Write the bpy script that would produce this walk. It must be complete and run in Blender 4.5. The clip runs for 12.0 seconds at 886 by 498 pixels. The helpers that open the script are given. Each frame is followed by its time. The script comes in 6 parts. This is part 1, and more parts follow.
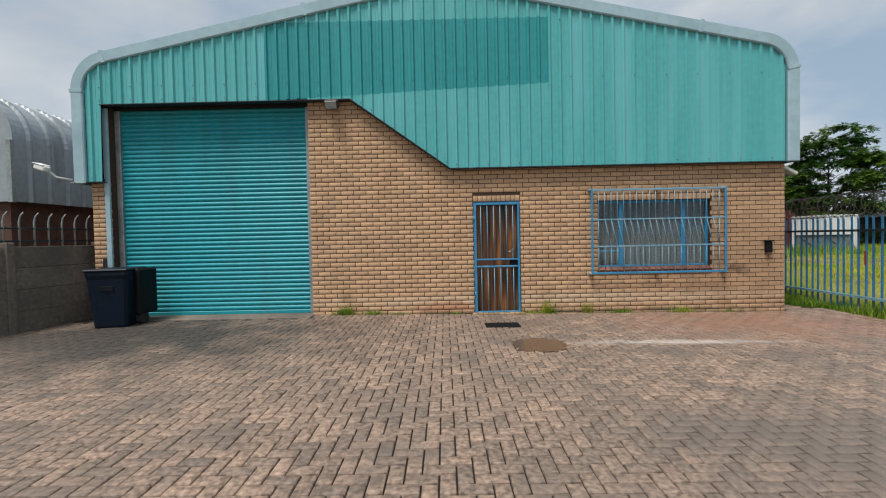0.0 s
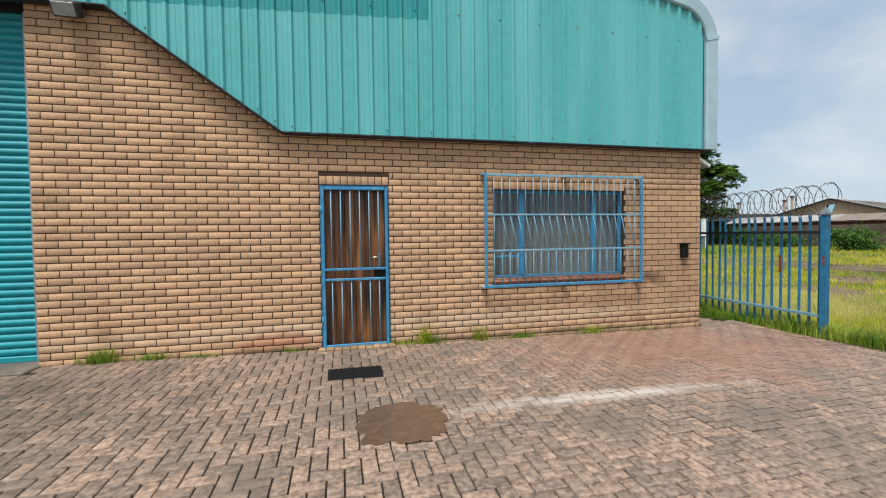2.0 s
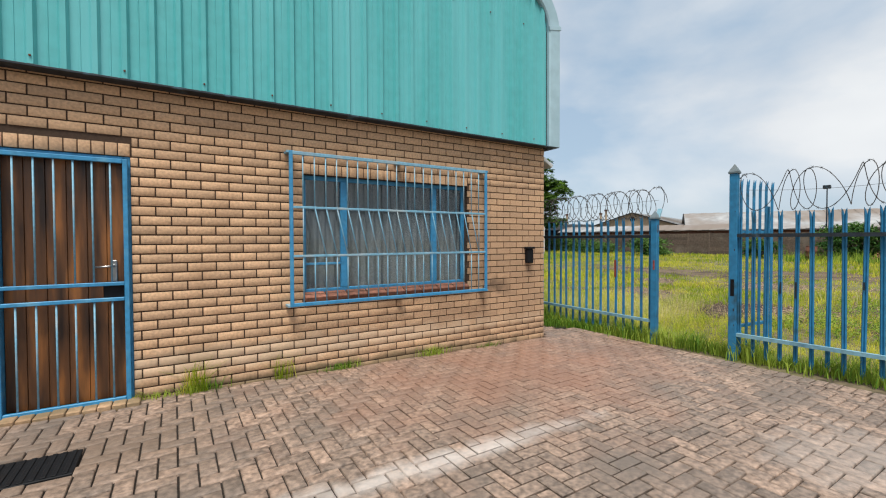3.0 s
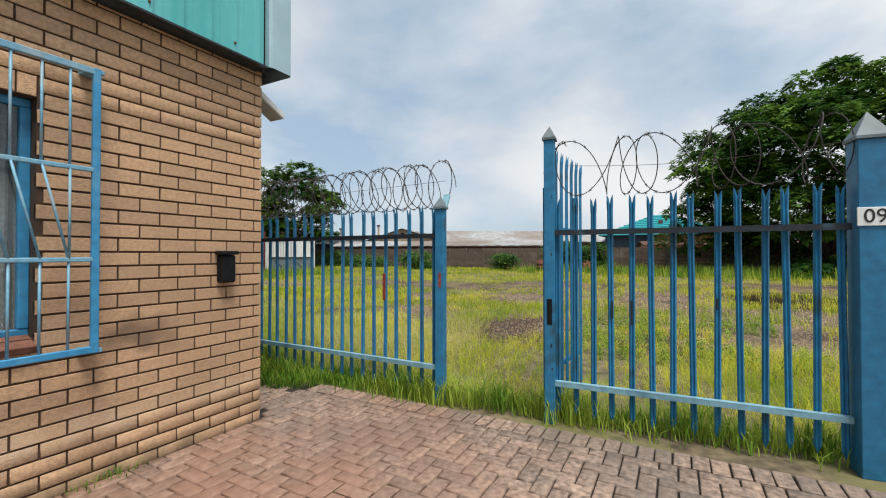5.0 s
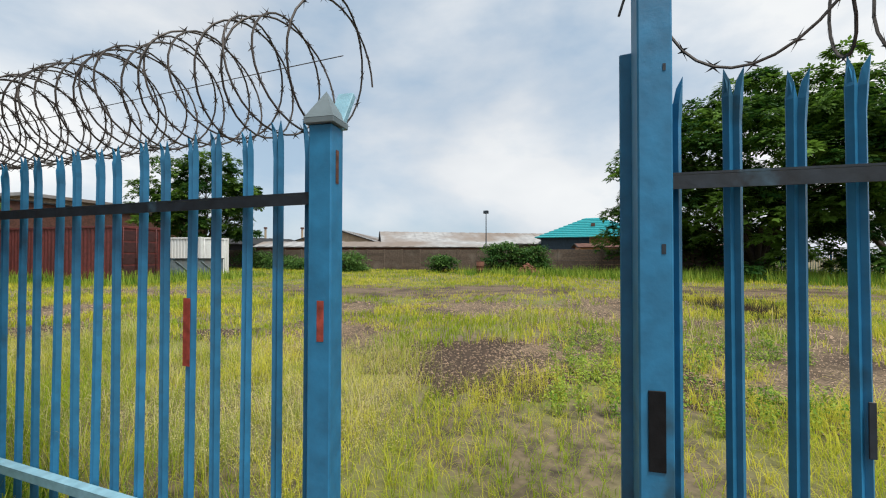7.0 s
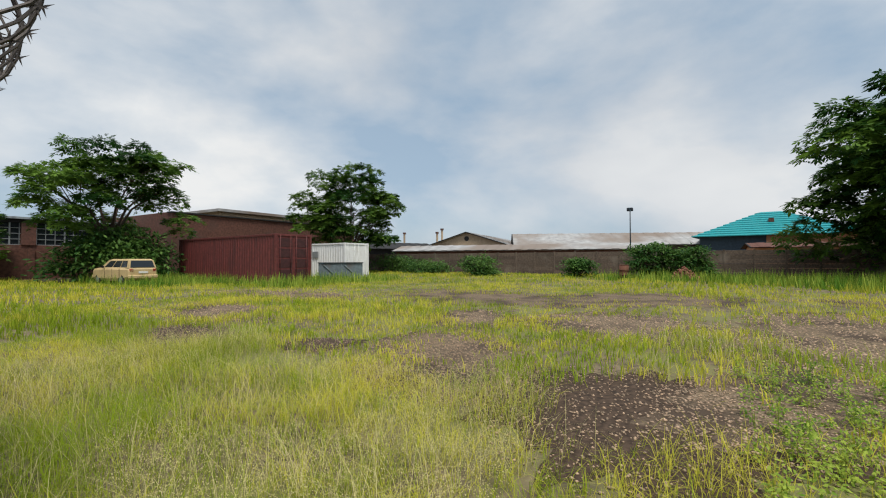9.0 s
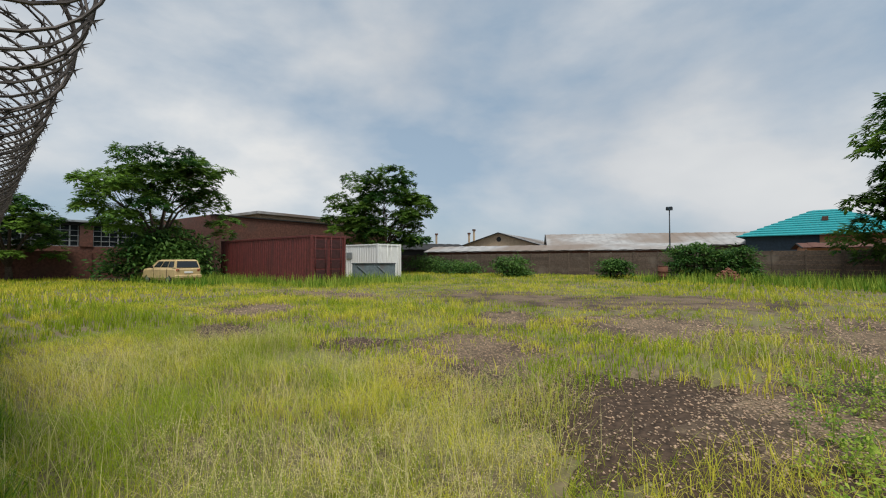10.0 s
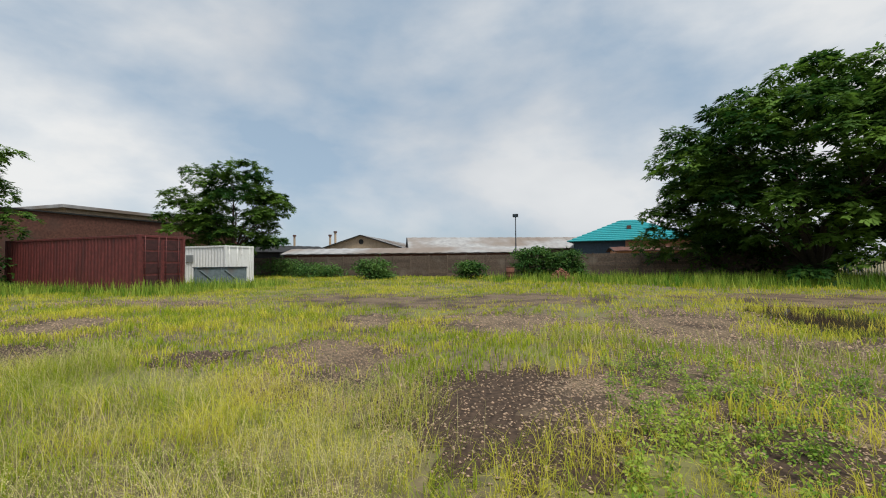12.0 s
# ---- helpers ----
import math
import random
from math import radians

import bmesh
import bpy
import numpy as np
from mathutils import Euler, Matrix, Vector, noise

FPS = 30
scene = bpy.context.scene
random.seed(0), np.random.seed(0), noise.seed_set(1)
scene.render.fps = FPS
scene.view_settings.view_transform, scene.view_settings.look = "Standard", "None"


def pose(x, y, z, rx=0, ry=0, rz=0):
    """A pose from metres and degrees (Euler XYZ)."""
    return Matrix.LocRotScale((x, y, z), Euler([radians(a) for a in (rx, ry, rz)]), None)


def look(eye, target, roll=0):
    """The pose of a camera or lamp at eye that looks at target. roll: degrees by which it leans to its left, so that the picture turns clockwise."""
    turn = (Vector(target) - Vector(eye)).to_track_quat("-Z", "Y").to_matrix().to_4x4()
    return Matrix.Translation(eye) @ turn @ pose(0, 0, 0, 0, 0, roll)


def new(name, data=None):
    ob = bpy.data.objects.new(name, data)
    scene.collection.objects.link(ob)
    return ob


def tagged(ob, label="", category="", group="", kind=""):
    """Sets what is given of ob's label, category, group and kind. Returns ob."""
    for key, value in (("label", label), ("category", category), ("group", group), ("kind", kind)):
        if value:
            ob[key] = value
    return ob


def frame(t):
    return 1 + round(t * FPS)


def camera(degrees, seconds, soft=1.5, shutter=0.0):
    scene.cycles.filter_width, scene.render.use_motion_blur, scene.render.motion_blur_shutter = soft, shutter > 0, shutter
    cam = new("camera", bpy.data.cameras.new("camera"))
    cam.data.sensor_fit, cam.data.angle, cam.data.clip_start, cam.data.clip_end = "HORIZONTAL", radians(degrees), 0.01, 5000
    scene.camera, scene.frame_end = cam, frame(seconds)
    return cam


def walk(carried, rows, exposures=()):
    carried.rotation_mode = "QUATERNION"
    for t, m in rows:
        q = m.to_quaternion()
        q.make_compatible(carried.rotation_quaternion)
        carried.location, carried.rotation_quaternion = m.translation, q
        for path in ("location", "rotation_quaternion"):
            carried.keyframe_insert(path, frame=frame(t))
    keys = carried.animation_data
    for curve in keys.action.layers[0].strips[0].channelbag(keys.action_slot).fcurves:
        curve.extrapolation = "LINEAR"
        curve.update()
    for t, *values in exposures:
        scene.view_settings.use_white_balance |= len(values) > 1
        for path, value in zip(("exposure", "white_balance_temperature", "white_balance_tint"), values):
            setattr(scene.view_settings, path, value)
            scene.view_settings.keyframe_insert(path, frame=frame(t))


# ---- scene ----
cam = camera(92.0, 12.0, soft=1.1)
PATH = [
    (0.0, look((0.162, -7.960, 1.468), (0.151, -5.961, 1.415), -1.2)),
    (0.5, look((0.245, -7.430, 1.471), (0.237, -5.431, 1.412), -1.2)),
    (1.0, look((0.398, -6.840, 1.482), (0.458, -4.842, 1.414), -1.1)),
    (1.5, look((0.598, -6.218, 1.499), (0.823, -4.232, 1.422), -0.9)),
    (2.0, look((0.928, -5.607, 1.472), (1.397, -3.664, 1.405), -0.7)),
    (2.5, look((1.380, -5.037, 1.427), (2.139, -3.187, 1.370), -0.4)),
    (3.0, look((1.865, -4.519, 1.404), (2.929, -2.826, 1.361), -0.2)),
    (3.5, look((2.445, -4.126, 1.376), (3.752, -2.613, 1.354), -0.3)),
    (4.5, look((3.600, -3.290, 1.300), (5.250, -2.160, 1.310), 0.0)),
    (5.5, look((4.688, -2.600, 1.245), (6.508, -1.773, 1.284), -0.1)),
    (6.0, look((5.266, -2.350, 1.230), (7.120, -1.601, 1.268), 0.0)),
    (6.5, look((5.809, -2.109, 1.255), (7.694, -1.442, 1.285), -0.1)),
    (7.4, look((6.690, -1.750, 1.250), (8.560, -1.030, 1.295), 0.3)),
    (8.3, pose(7.390, -1.526, 1.250, 91.47, 0.42, -61.57)),
    (8.5, pose(7.530, -1.531, 1.260, 91.48, 0.36, -58.65)),
    (9.0, pose(7.598, -1.553, 1.280, 91.43, 0.16, -52.15)),
    (9.5, pose(7.608, -1.552, 1.280, 91.45, 0.04, -48.28)),
    (10.0, pose(7.608, -1.552, 1.280, 91.55, 0.12, -47.87)),
    (10.5, pose(7.608, -1.552, 1.280, 91.67, 0.19, -50.55)),
    (11.0, pose(7.608, -1.552, 1.280, 91.72, 0.26, -55.10)),
    (11.5, pose(7.608, -1.552, 1.280, 91.78, 0.37, -60.58)),
    (12.0, pose(7.608, -1.552, 1.280, 91.79, 0.49, -66.14)),
]
walk(cam, PATH, exposures=[(0.0, 0.0), (1.0, 0.15), (2.5, 0.32), (3.7, 0.29), (5.3, 0.27), (6.5, 0.32), (9.0, 0.08), (10.5, -0.06), (12.0, 0.07)])

# ---- sky and sun ----
SUN_BEARING, SUN_HEIGHT = 214.0, 66.0
world = bpy.data.worlds.new("world")
scene.world = world
world.use_nodes = True
wn, wl = world.node_tree.nodes, world.node_tree.links
wn.clear()
w_out, w_bg = wn.new("ShaderNodeOutputWorld"), wn.new("ShaderNodeBackground")
w_sky = wn.new("ShaderNodeTexSky")
w_sky.sky_type, w_sky.sun_disc = "NISHITA", False
w_sky.sun_elevation, w_sky.sun_rotation = radians(SUN_HEIGHT), radians(SUN_BEARING)
w_tc = wn.new("ShaderNodeTexCoord")
w_map = wn.new("ShaderNodeMapping")
w_map.inputs["Scale"].default_value = (1.0, 1.0, 2.0)
w_noise = wn.new("ShaderNodeTexNoise")
w_noise.inputs["Scale"].default_value, w_noise.inputs["Detail"].default_value = 2.0, 9.0
w_noise.inputs["Roughness"].default_value, w_noise.inputs["Distortion"].default_value = 0.52, 0.12
w_ramp = wn.new("ShaderNodeValToRGB")
w_ramp.color_ramp.elements[0].position, w_ramp.color_ramp.elements[0].color = 0.37, (0.15, 0.15, 0.15, 1)
w_ramp.color_ramp.elements[1].position, w_ramp.color_ramp.elements[1].color = 0.60, (1.0, 1.0, 1.0, 1)
w_shade = wn.new("ShaderNodeTexNoise")
w_shade.inputs["Scale"].default_value, w_shade.inputs["Detail"].default_value = 1.1, 5.0
w_tone = wn.new("ShaderNodeValToRGB")
w_tone.color_ramp.elements[0].position, w_tone.color_ramp.elements[0].color = 0.35, (5.2, 5.6, 6.1, 1)
w_tone.color_ramp.elements[1].position, w_tone.color_ramp.elements[1].color = 0.68, (8.0, 8.1, 8.1, 1)
w_blue = wn.new("ShaderNodeMix")
w_blue.data_type = "RGBA"
w_blue.inputs["Factor"].default_value = 0.7
w_blue.inputs["B"].default_value = (3.2, 4.6, 6.0, 1)
w_mix = wn.new("ShaderNodeMix")
w_mix.data_type = "RGBA"
w_bg.inputs["Strength"].default_value = 0.1
wl.new(w_tc.outputs["Generated"], w_map.inputs["Vector"])
wl.new(w_map.outputs["Vector"], w_noise.inputs["Vector"])
wl.new(w_map.outputs["Vector"], w_shade.inputs["Vector"])
wl.new(w_noise.outputs["Fac"], w_ramp.inputs["Fac"])
wl.new(w_shade.outputs["Fac"], w_tone.inputs["Fac"])
wl.new(w_sky.outputs["Color"], w_blue.inputs["A"])
wl.new(w_ramp.outputs["Color"], w_mix.inputs["Factor"])
wl.new(w_blue.outputs["Result"], w_mix.inputs["A"])
wl.new(w_tone.outputs["Color"], w_mix.inputs["B"])
wl.new(w_mix.outputs["Result"], w_bg.inputs["Color"])
wl.new(w_bg.outputs["Background"], w_out.inputs["Surface"])

sun_data = bpy.data.lights.new("sun", "SUN")
sun_data.energy, sun_data.angle, sun_data.color = 3.6, radians(20), (1.0, 0.955, 0.87)
sun = new("sun", sun_data)
_b, _h = radians(SUN_BEARING), radians(SUN_HEIGHT)
sun.matrix_world = look((math.sin(_b) * math.cos(_h) * 60, math.cos(_b) * math.cos(_h) * 60, math.sin(_h) * 60), (0, 0, 0))


# ---- materials ----
def material(name, color, rough=0.8, metal=0.0, grain=30.0, vary=0.15, stain=None, stain_scale=1.2, stain_low=0.5, stain_high=0.7,
             bump=0.15, bump_scale=None, piece=0.0, streak=False, spec=0.5, piece_hue=None):
    """A surface with fine grain, larger stains, optional streaks down it and a tint of its own for each piece."""
    m = bpy.data.materials.new(name)
    m.use_nodes = True
    n, l = m.node_tree.nodes, m.node_tree.links
    b = n["Principled BSDF"]
    b.inputs["Roughness"].default_value, b.inputs["Metallic"].default_value = rough, metal
    b.inputs["Specular IOR Level"].default_value = spec
    geo = n.new("ShaderNodeNewGeometry")
    fine = n.new("ShaderNodeTexNoise")
    fine.inputs["Scale"].default_value, fine.inputs["Detail"].default_value = grain, 5.0
    l.new(geo.outputs["Position"], fine.inputs["Vector"])
    ramp = n.new("ShaderNodeValToRGB")
    lo, hi = 1 - vary * 1.4, 1 + vary
    ramp.color_ramp.elements[0].position, ramp.color_ramp.elements[1].position = 0.3, 0.7
    ramp.color_ramp.elements[0].color = (color[0] * lo, color[1] * lo, color[2] * lo, 1)
    ramp.color_ramp.elements[1].color = (color[0] * hi, color[1] * hi, color[2] * hi, 1)
    l.new(fine.outputs["Fac"], ramp.inputs["Fac"])
    tone = ramp.outputs["Color"]
    if piece:
        att, info = n.new("ShaderNodeAttribute"), n.new("ShaderNodeObjectInfo")
        att.attribute_name = "tint"
        white = n.new("ShaderNodeTexWhiteNoise")
        white.noise_dimensions = "1D"
        add = n.new("ShaderNodeMath")
        add.operation = "ADD"
        l.new(att.outputs["Fac"], add.inputs[0])
        l.new(info.outputs["Random"], add.inputs[1])
        l.new(add.outputs["Value"], white.inputs["W"])
        pr = n.new("ShaderNodeValToRGB")
        h2 = piece_hue or (1.0, 1.0, 1.0)
        pr.color_ramp.elements[0].color = (1 - piece, 1 - piece, 1 - piece, 1)
        pr.color_ramp.elements[1].color = ((1 + piece * 0.7) * h2[0], (1 + piece * 0.7) * h2[1], (1 + piece * 0.7) * h2[2], 1)
        l.new(white.outputs["Value"], pr.inputs["Fac"])
        mul = n.new("ShaderNodeMix")
        mul.data_type, mul.blend_type = "RGBA", "MULTIPLY"
        mul.inputs["Factor"].default_value = 1.0
        l.new(tone, mul.inputs["A"])
        l.new(pr.outputs["Color"], mul.inputs["B"])
        tone = mul.outputs["Result"]
    if stain:
        big = n.new("ShaderNodeTexNoise")
        big.inputs["Scale"].default_value, big.inputs["Detail"].default_value = stain_scale, 6.0
        mp = n.new("ShaderNodeMapping")
        if streak:
            mp.inputs["Scale"].default_value = (4.0, 4.0, 0.35)
        l.new(geo.outputs["Position"], mp.inputs["Vector"])
        l.new(mp.outputs["Vector"], big.inputs["Vector"])
        r2 = n.new("ShaderNodeValToRGB")
        r2.color_ramp.elements[0].position, r2.color_ramp.elements[1].position = stain_low, stain_high
        l.new(big.outputs["Fac"], r2.inputs["Fac"])
        mx = n.new("ShaderNodeMix")
        mx.data_type = "RGBA"
        l.new(r2.outputs["Color"], mx.inputs["Factor"])
        l.new(tone, mx.inputs["A"])
        mx.inputs["B"].default_value = (*stain, 1)
        tone = mx.outputs["Result"]
    l.new(tone, b.inputs["Base Color"])
    if bump:
        bn = n.new("ShaderNodeBump")
        bn.inputs["Strength"].default_value, bn.inputs["Distance"].default_value = bump, 0.01
        bt = n.new("ShaderNodeTexNoise")
        bt.inputs["Scale"].default_value, bt.inputs["Detail"].default_value = bump_scale or grain * 2, 4.0
        l.new(geo.outputs["Position"], bt.inputs["Vector"])
        l.new(bt.outputs["Fac"], bn.inputs["Height"])
        l.new(bn.outputs["Normal"], b.inputs["Normal"])
    return m


def spot(m, center, radii, color, amount=0.8, scale=6.0, soft=0.55):
    """A stain or other patch of colour, of its own shape, at one place on a surface: rounded, with a ragged edge."""
    n, l = m.node_tree.nodes, m.node_tree.links
    b = n["Principled BSDF"]
    old = b.inputs["Base Color"].links[0].from_socket
    geo, sub, div, leng = n.new("ShaderNodeNewGeometry"), n.new("ShaderNodeVectorMath"), n.new("ShaderNodeVectorMath"), n.new("ShaderNodeVectorMath")
    sub.operation, div.operation, leng.operation = "SUBTRACT", "DIVIDE", "LENGTH"
    sub.inputs[1].default_value, div.inputs[1].default_value = center, radii
    nz, add, ramp, mul, mx = n.new("ShaderNodeTexNoise"), n.new("ShaderNodeMath"), n.new("ShaderNodeMapRange"), n.new("ShaderNodeMath"), n.new("ShaderNodeMix")
    nz.inputs["Scale"].default_value, nz.inputs["Detail"].default_value = scale, 6.0
    l.new(geo.outputs["Position"], sub.inputs[0])
    l.new(sub.outputs["Vector"], div.inputs[0])
    l.new(div.outputs["Vector"], leng.inputs[0])
    l.new(geo.outputs["Position"], nz.inputs["Vector"])
    add.operation = "MULTIPLY_ADD"
    l.new(nz.outputs["Fac"], add.inputs[0])
    add.inputs[1].default_value = 1.5
    l.new(leng.outputs["Value"], add.inputs[2])
    ramp.inputs["From Min"].default_value, ramp.inputs["From Max"].default_value = 1.75 - soft, 1.75
    ramp.inputs["To Min"].default_value, ramp.inputs["To Max"].default_value = amount, 0.0
    l.new(add.outputs["Value"], ramp.inputs["Value"])
    mx.data_type = "RGBA"
    l.new(ramp.outputs["Result"], mx.inputs["Factor"])
    l.new(old, mx.inputs["A"])
    mx.inputs["B"].default_value = (*color, 1)
    l.new(mx.outputs["Result"], b.inputs["Base Color"])


M = {}
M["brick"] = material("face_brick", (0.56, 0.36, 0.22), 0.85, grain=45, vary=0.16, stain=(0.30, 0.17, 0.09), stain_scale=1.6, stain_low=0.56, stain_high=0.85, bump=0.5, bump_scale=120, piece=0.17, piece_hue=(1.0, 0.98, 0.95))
spot(M["brick"], (5.6, 0.0, 0.78), (0.26, 0.3, 0.15), (0.035, 0.025, 0.02), 0.9, 7.0, 0.7)
spot(M["brick"], (2.0, 0.0, 0.30), (5.2, 0.3, 0.14), (0.66, 0.52, 0.38), 0.4, 5.0, 0.5)
spot(M["brick"], (0.2, 0.0, 0.16), (0.7, 0.3, 0.14), (0.42, 0.15, 0.085), 0.5, 6.0, 0.5)
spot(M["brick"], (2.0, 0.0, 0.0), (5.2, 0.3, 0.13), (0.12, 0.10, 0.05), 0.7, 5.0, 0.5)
# broad duller brown tone over the bricks near the east corner
spot(M["brick"], (5.9, 0.0, 1.0), (1.3, 0.3, 1.5), (0.36, 0.225, 0.135), 0.6, 1.6, 0.9)
M["mortar"] = material("mortar", (0.062, 0.037, 0.024), 0.95, grain=60, bump=0.3)
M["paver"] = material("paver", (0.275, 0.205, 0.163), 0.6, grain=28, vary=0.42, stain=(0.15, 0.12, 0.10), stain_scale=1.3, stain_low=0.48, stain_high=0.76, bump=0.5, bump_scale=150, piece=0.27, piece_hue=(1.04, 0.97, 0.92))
spot(M["paver"], (3.3, -2.25, 0.0), (1.7, 0.15, 0.3), (0.62, 0.57, 0.54), 0.65, 5.0, 0.9)
spot(M["paver"], (5.6, -3.6, 0.0), (0.7, 0.5, 0.3), (0.42, 0.37, 0.34), 0.3, 4.0, 0.4)
spot(M["paver"], (5.2, -1.0, 0.0), (2.8, 1.7, 0.4), (0.26, 0.135, 0.09), 0.75, 2.0, 0.8)
spot(M["paver"], (1.2, -1.0, 0.0), (1.1, 0.7, 0.4), (0.16, 0.115, 0.085), 0.7, 2.5, 0.8)
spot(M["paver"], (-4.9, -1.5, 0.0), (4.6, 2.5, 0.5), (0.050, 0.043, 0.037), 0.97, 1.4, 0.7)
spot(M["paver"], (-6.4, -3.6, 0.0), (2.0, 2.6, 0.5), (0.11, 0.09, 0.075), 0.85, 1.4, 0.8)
spot(M["paver"], (3.0, -5.2, 0.0), (2.4, 1.3, 0.4), (0.14, 0.115, 0.10), 0.75, 2.0, 0.8)
M["sand"] = material("joint_sand", (0.022, 0.016, 0.012), 0.95, grain=60, vary=0.3, bump=0.4)
M["concrete"] = material("weathered_concrete", (0.20, 0.17, 0.14), 0.9, grain=16, vary=0.25, stain=(0.10, 0.09, 0.08), stain_scale=0.9, stain_low=0.42, stain_high=0.7, bump=0.45, bump_scale=50, piece=0.12)
M["precast"] = material("brown_precast_concrete", (0.115, 0.085, 0.065), 0.92, grain=8, vary=0.25, stain=(0.19, 0.16, 0.13), stain_scale=0.6, stain_low=0.55, stain_high=0.75, bump=0.3, piece=0.25)
M["teal"] = material("faded_teal_sheet", (0.09, 0.42, 0.435), 0.42, grain=9, vary=0.06, stain=(0.145, 0.49, 0.52), stain_scale=0.6, stain_low=0.42, stain_high=0.72, streak=True, bump=0.03)
M["teal_deep"] = material("unfaded_teal_sheet", (0.02, 0.28, 0.30), 0.4, grain=9, vary=0.07, stain=(0.035, 0.34, 0.36), stain_scale=0.9, stain_low=0.45, stain_high=0.8, streak=True, bump=0.03)
M["roller"] = material("turquoise_shutter_paint", (0.012, 0.30, 0.36), 0.42, grain=12, vary=0.07, stain=(0.02, 0.23, 0.27), stain_scale=0.7, stain_low=0.5, stain_high=0.8, streak=True, bump=0.03)
M["trim"] = material("pale_blue_flashing", (0.35, 0.50, 0.57), 0.38, grain=8, vary=0.06, stain=(0.27, 0.41, 0.47), stain_scale=1.2, bump=0.03)
M["galv"] = material("galvanised_steel", (0.36, 0.39, 0.40), 0.45, 0.5, grain=18, vary=0.15, stain=(0.25, 0.26, 0.26), stain_scale=2, bump=0.05)
M["blue"] = material("blue_gate_paint", (0.035, 0.23, 0.44), 0.5, grain=22, vary=0.14, stain=(0.11, 0.32, 0.48), stain_scale=6, stain_low=0.55, stain_high=0.75, bump=0.12)
M["fence"] = material("blue_palisade_paint", (0.018, 0.165, 0.325), 0.5, grain=14, vary=0.16, stain=(0.02, 0.08, 0.13), stain_scale=3.2, stain_low=0.62, stain_high=0.70, bump=0.15, piece=0.15)
M["rail"] = material("dark_weathered_rail", (0.012, 0.02, 0.03), 0.6, grain=20, vary=0.3, stain=(0.04, 0.09, 0.13), stain_scale=5, stain_low=0.62, stain_high=0.7)
M["railpale"] = material("pale_blue_rail", (0.20, 0.38, 0.47), 0.5, grain=20, vary=0.15, stain=(0.09, 0.2, 0.28), stain_scale=4)
M["grille"] = material("pale_blue_grille_paint", (0.15, 0.34, 0.47), 0.5, grain=30, vary=0.15, stain=(0.28, 0.36, 0.40), stain_scale=5, bump=0.1)
M["wire"] = material("rusty_wire", (0.07, 0.06, 0.055), 0.65, 0.4, grain=60, vary=0.3, bump=0.1)
M["rust"] = material("rust", (0.12, 0.045, 0.025), 0.85, grain=25, vary=0.35, bump=0.3)
M["redmark"] = material("red_paint_mark", (0.30, 0.055, 0.04), 0.6, grain=30, vary=0.35)
# near black: colours in shaded gaps and interiors, also some dark trim
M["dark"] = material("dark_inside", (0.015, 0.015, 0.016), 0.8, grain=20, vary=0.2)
M["black"] = material("black_plastic", (0.009, 0.010, 0.012), 0.6, grain=30, vary=0.2, spec=0.15)
M["bin"] = material("dark_navy_plastic", (0.004, 0.011, 0.024), 0.5, grain=20, vary=0.2, stain=(0.022, 0.034, 0.05), stain_scale=3, stain_low=0.62, stain_high=0.75, bump=0.1, spec=0.25)
M["white"] = material("white_paint", (0.74, 0.75, 0.74), 0.5, grain=12, vary=0.05, stain=(0.5, 0.49, 0.46), stain_scale=1.5, stain_low=0.55, stain_high=0.8, streak=True, bump=0.03)
M["steel"] = material("brushed_steel", (0.5, 0.5, 0.5), 0.3, 1.0, grain=60, vary=0.1, bump=0.02)
M["greysheet"] = material("grey_roof_sheet", (0.33, 0.37, 0.40), 0.45, 0.2, grain=8, vary=0.08, stain=(0.16, 0.18, 0.19), stain_scale=0.8, streak=True, bump=0.03)
M["curtain"] = material("grey_lace_curtain", (0.20, 0.21, 0.22), 0.9, grain=50, vary=0.2, bump=0.1)
M["cont_red"] = material("oxide_red_container_paint", (0.125, 0.026, 0.024), 0.6, grain=6, vary=0.25, stain=(0.05, 0.014, 0.014), stain_scale=1.0, stain_low=0.5, stain_high=0.75, streak=True, bump=0.1)
# the container red again, darkened to draw the shade of the door recesses
M["cont_shade"] = material("shaded_oxide_red", (0.05, 0.013, 0.014), 0.6, grain=6, vary=0.3, bump=0.1)
M["darkbrick"] = material("dark_red_brick", (0.115, 0.048, 0.034), 0.9, grain=6, vary=0.3, stain=(0.08, 0.045, 0.035), stain_scale=0.4, bump=0.2)
M["ochre"] = material("pale_yellow_car_paint", (0.52, 0.39, 0.20), 0.35, grain=10, vary=0.06, stain=(0.42, 0.31, 0.17), stain_scale=2, bump=0.02)
M["plaster"] = material("beige_plaster", (0.42, 0.32, 0.22), 0.9, grain=4, vary=0.12, bump=0.1)
M["peach"] = material("peach_plaster", (0.50, 0.25, 0.15), 0.9, grain=4, vary=0.1, bump=0.1)
M["navywall"] = material("dark_blue_wall", (0.035, 0.06, 0.09), 0.8, grain=4, vary=0.15, bump=0.1)
M["tealtile"] = material("teal_roof_tile", (0.012, 0.27, 0.30), 0.5, grain=5, vary=0.12, bump=0.1)
M["roofgrey"] = material("weathered_iron_roof", (0.33, 0.33, 0.33), 0.6, grain=1.5, vary=0.18, stain=(0.20, 0.16, 0.13), stain_scale=0.12, stain_low=0.45, stain_high=0.6, bump=0.05)
M["bark"] = material("bark", (0.075, 0.055, 0.04), 0.95, grain=14, vary=0.35, bump=0.7, bump_scale=25)
M["tyre"] = material("tyre_rubber", (0.02, 0.02, 0.02), 0.85, grain=40, vary=0.2)
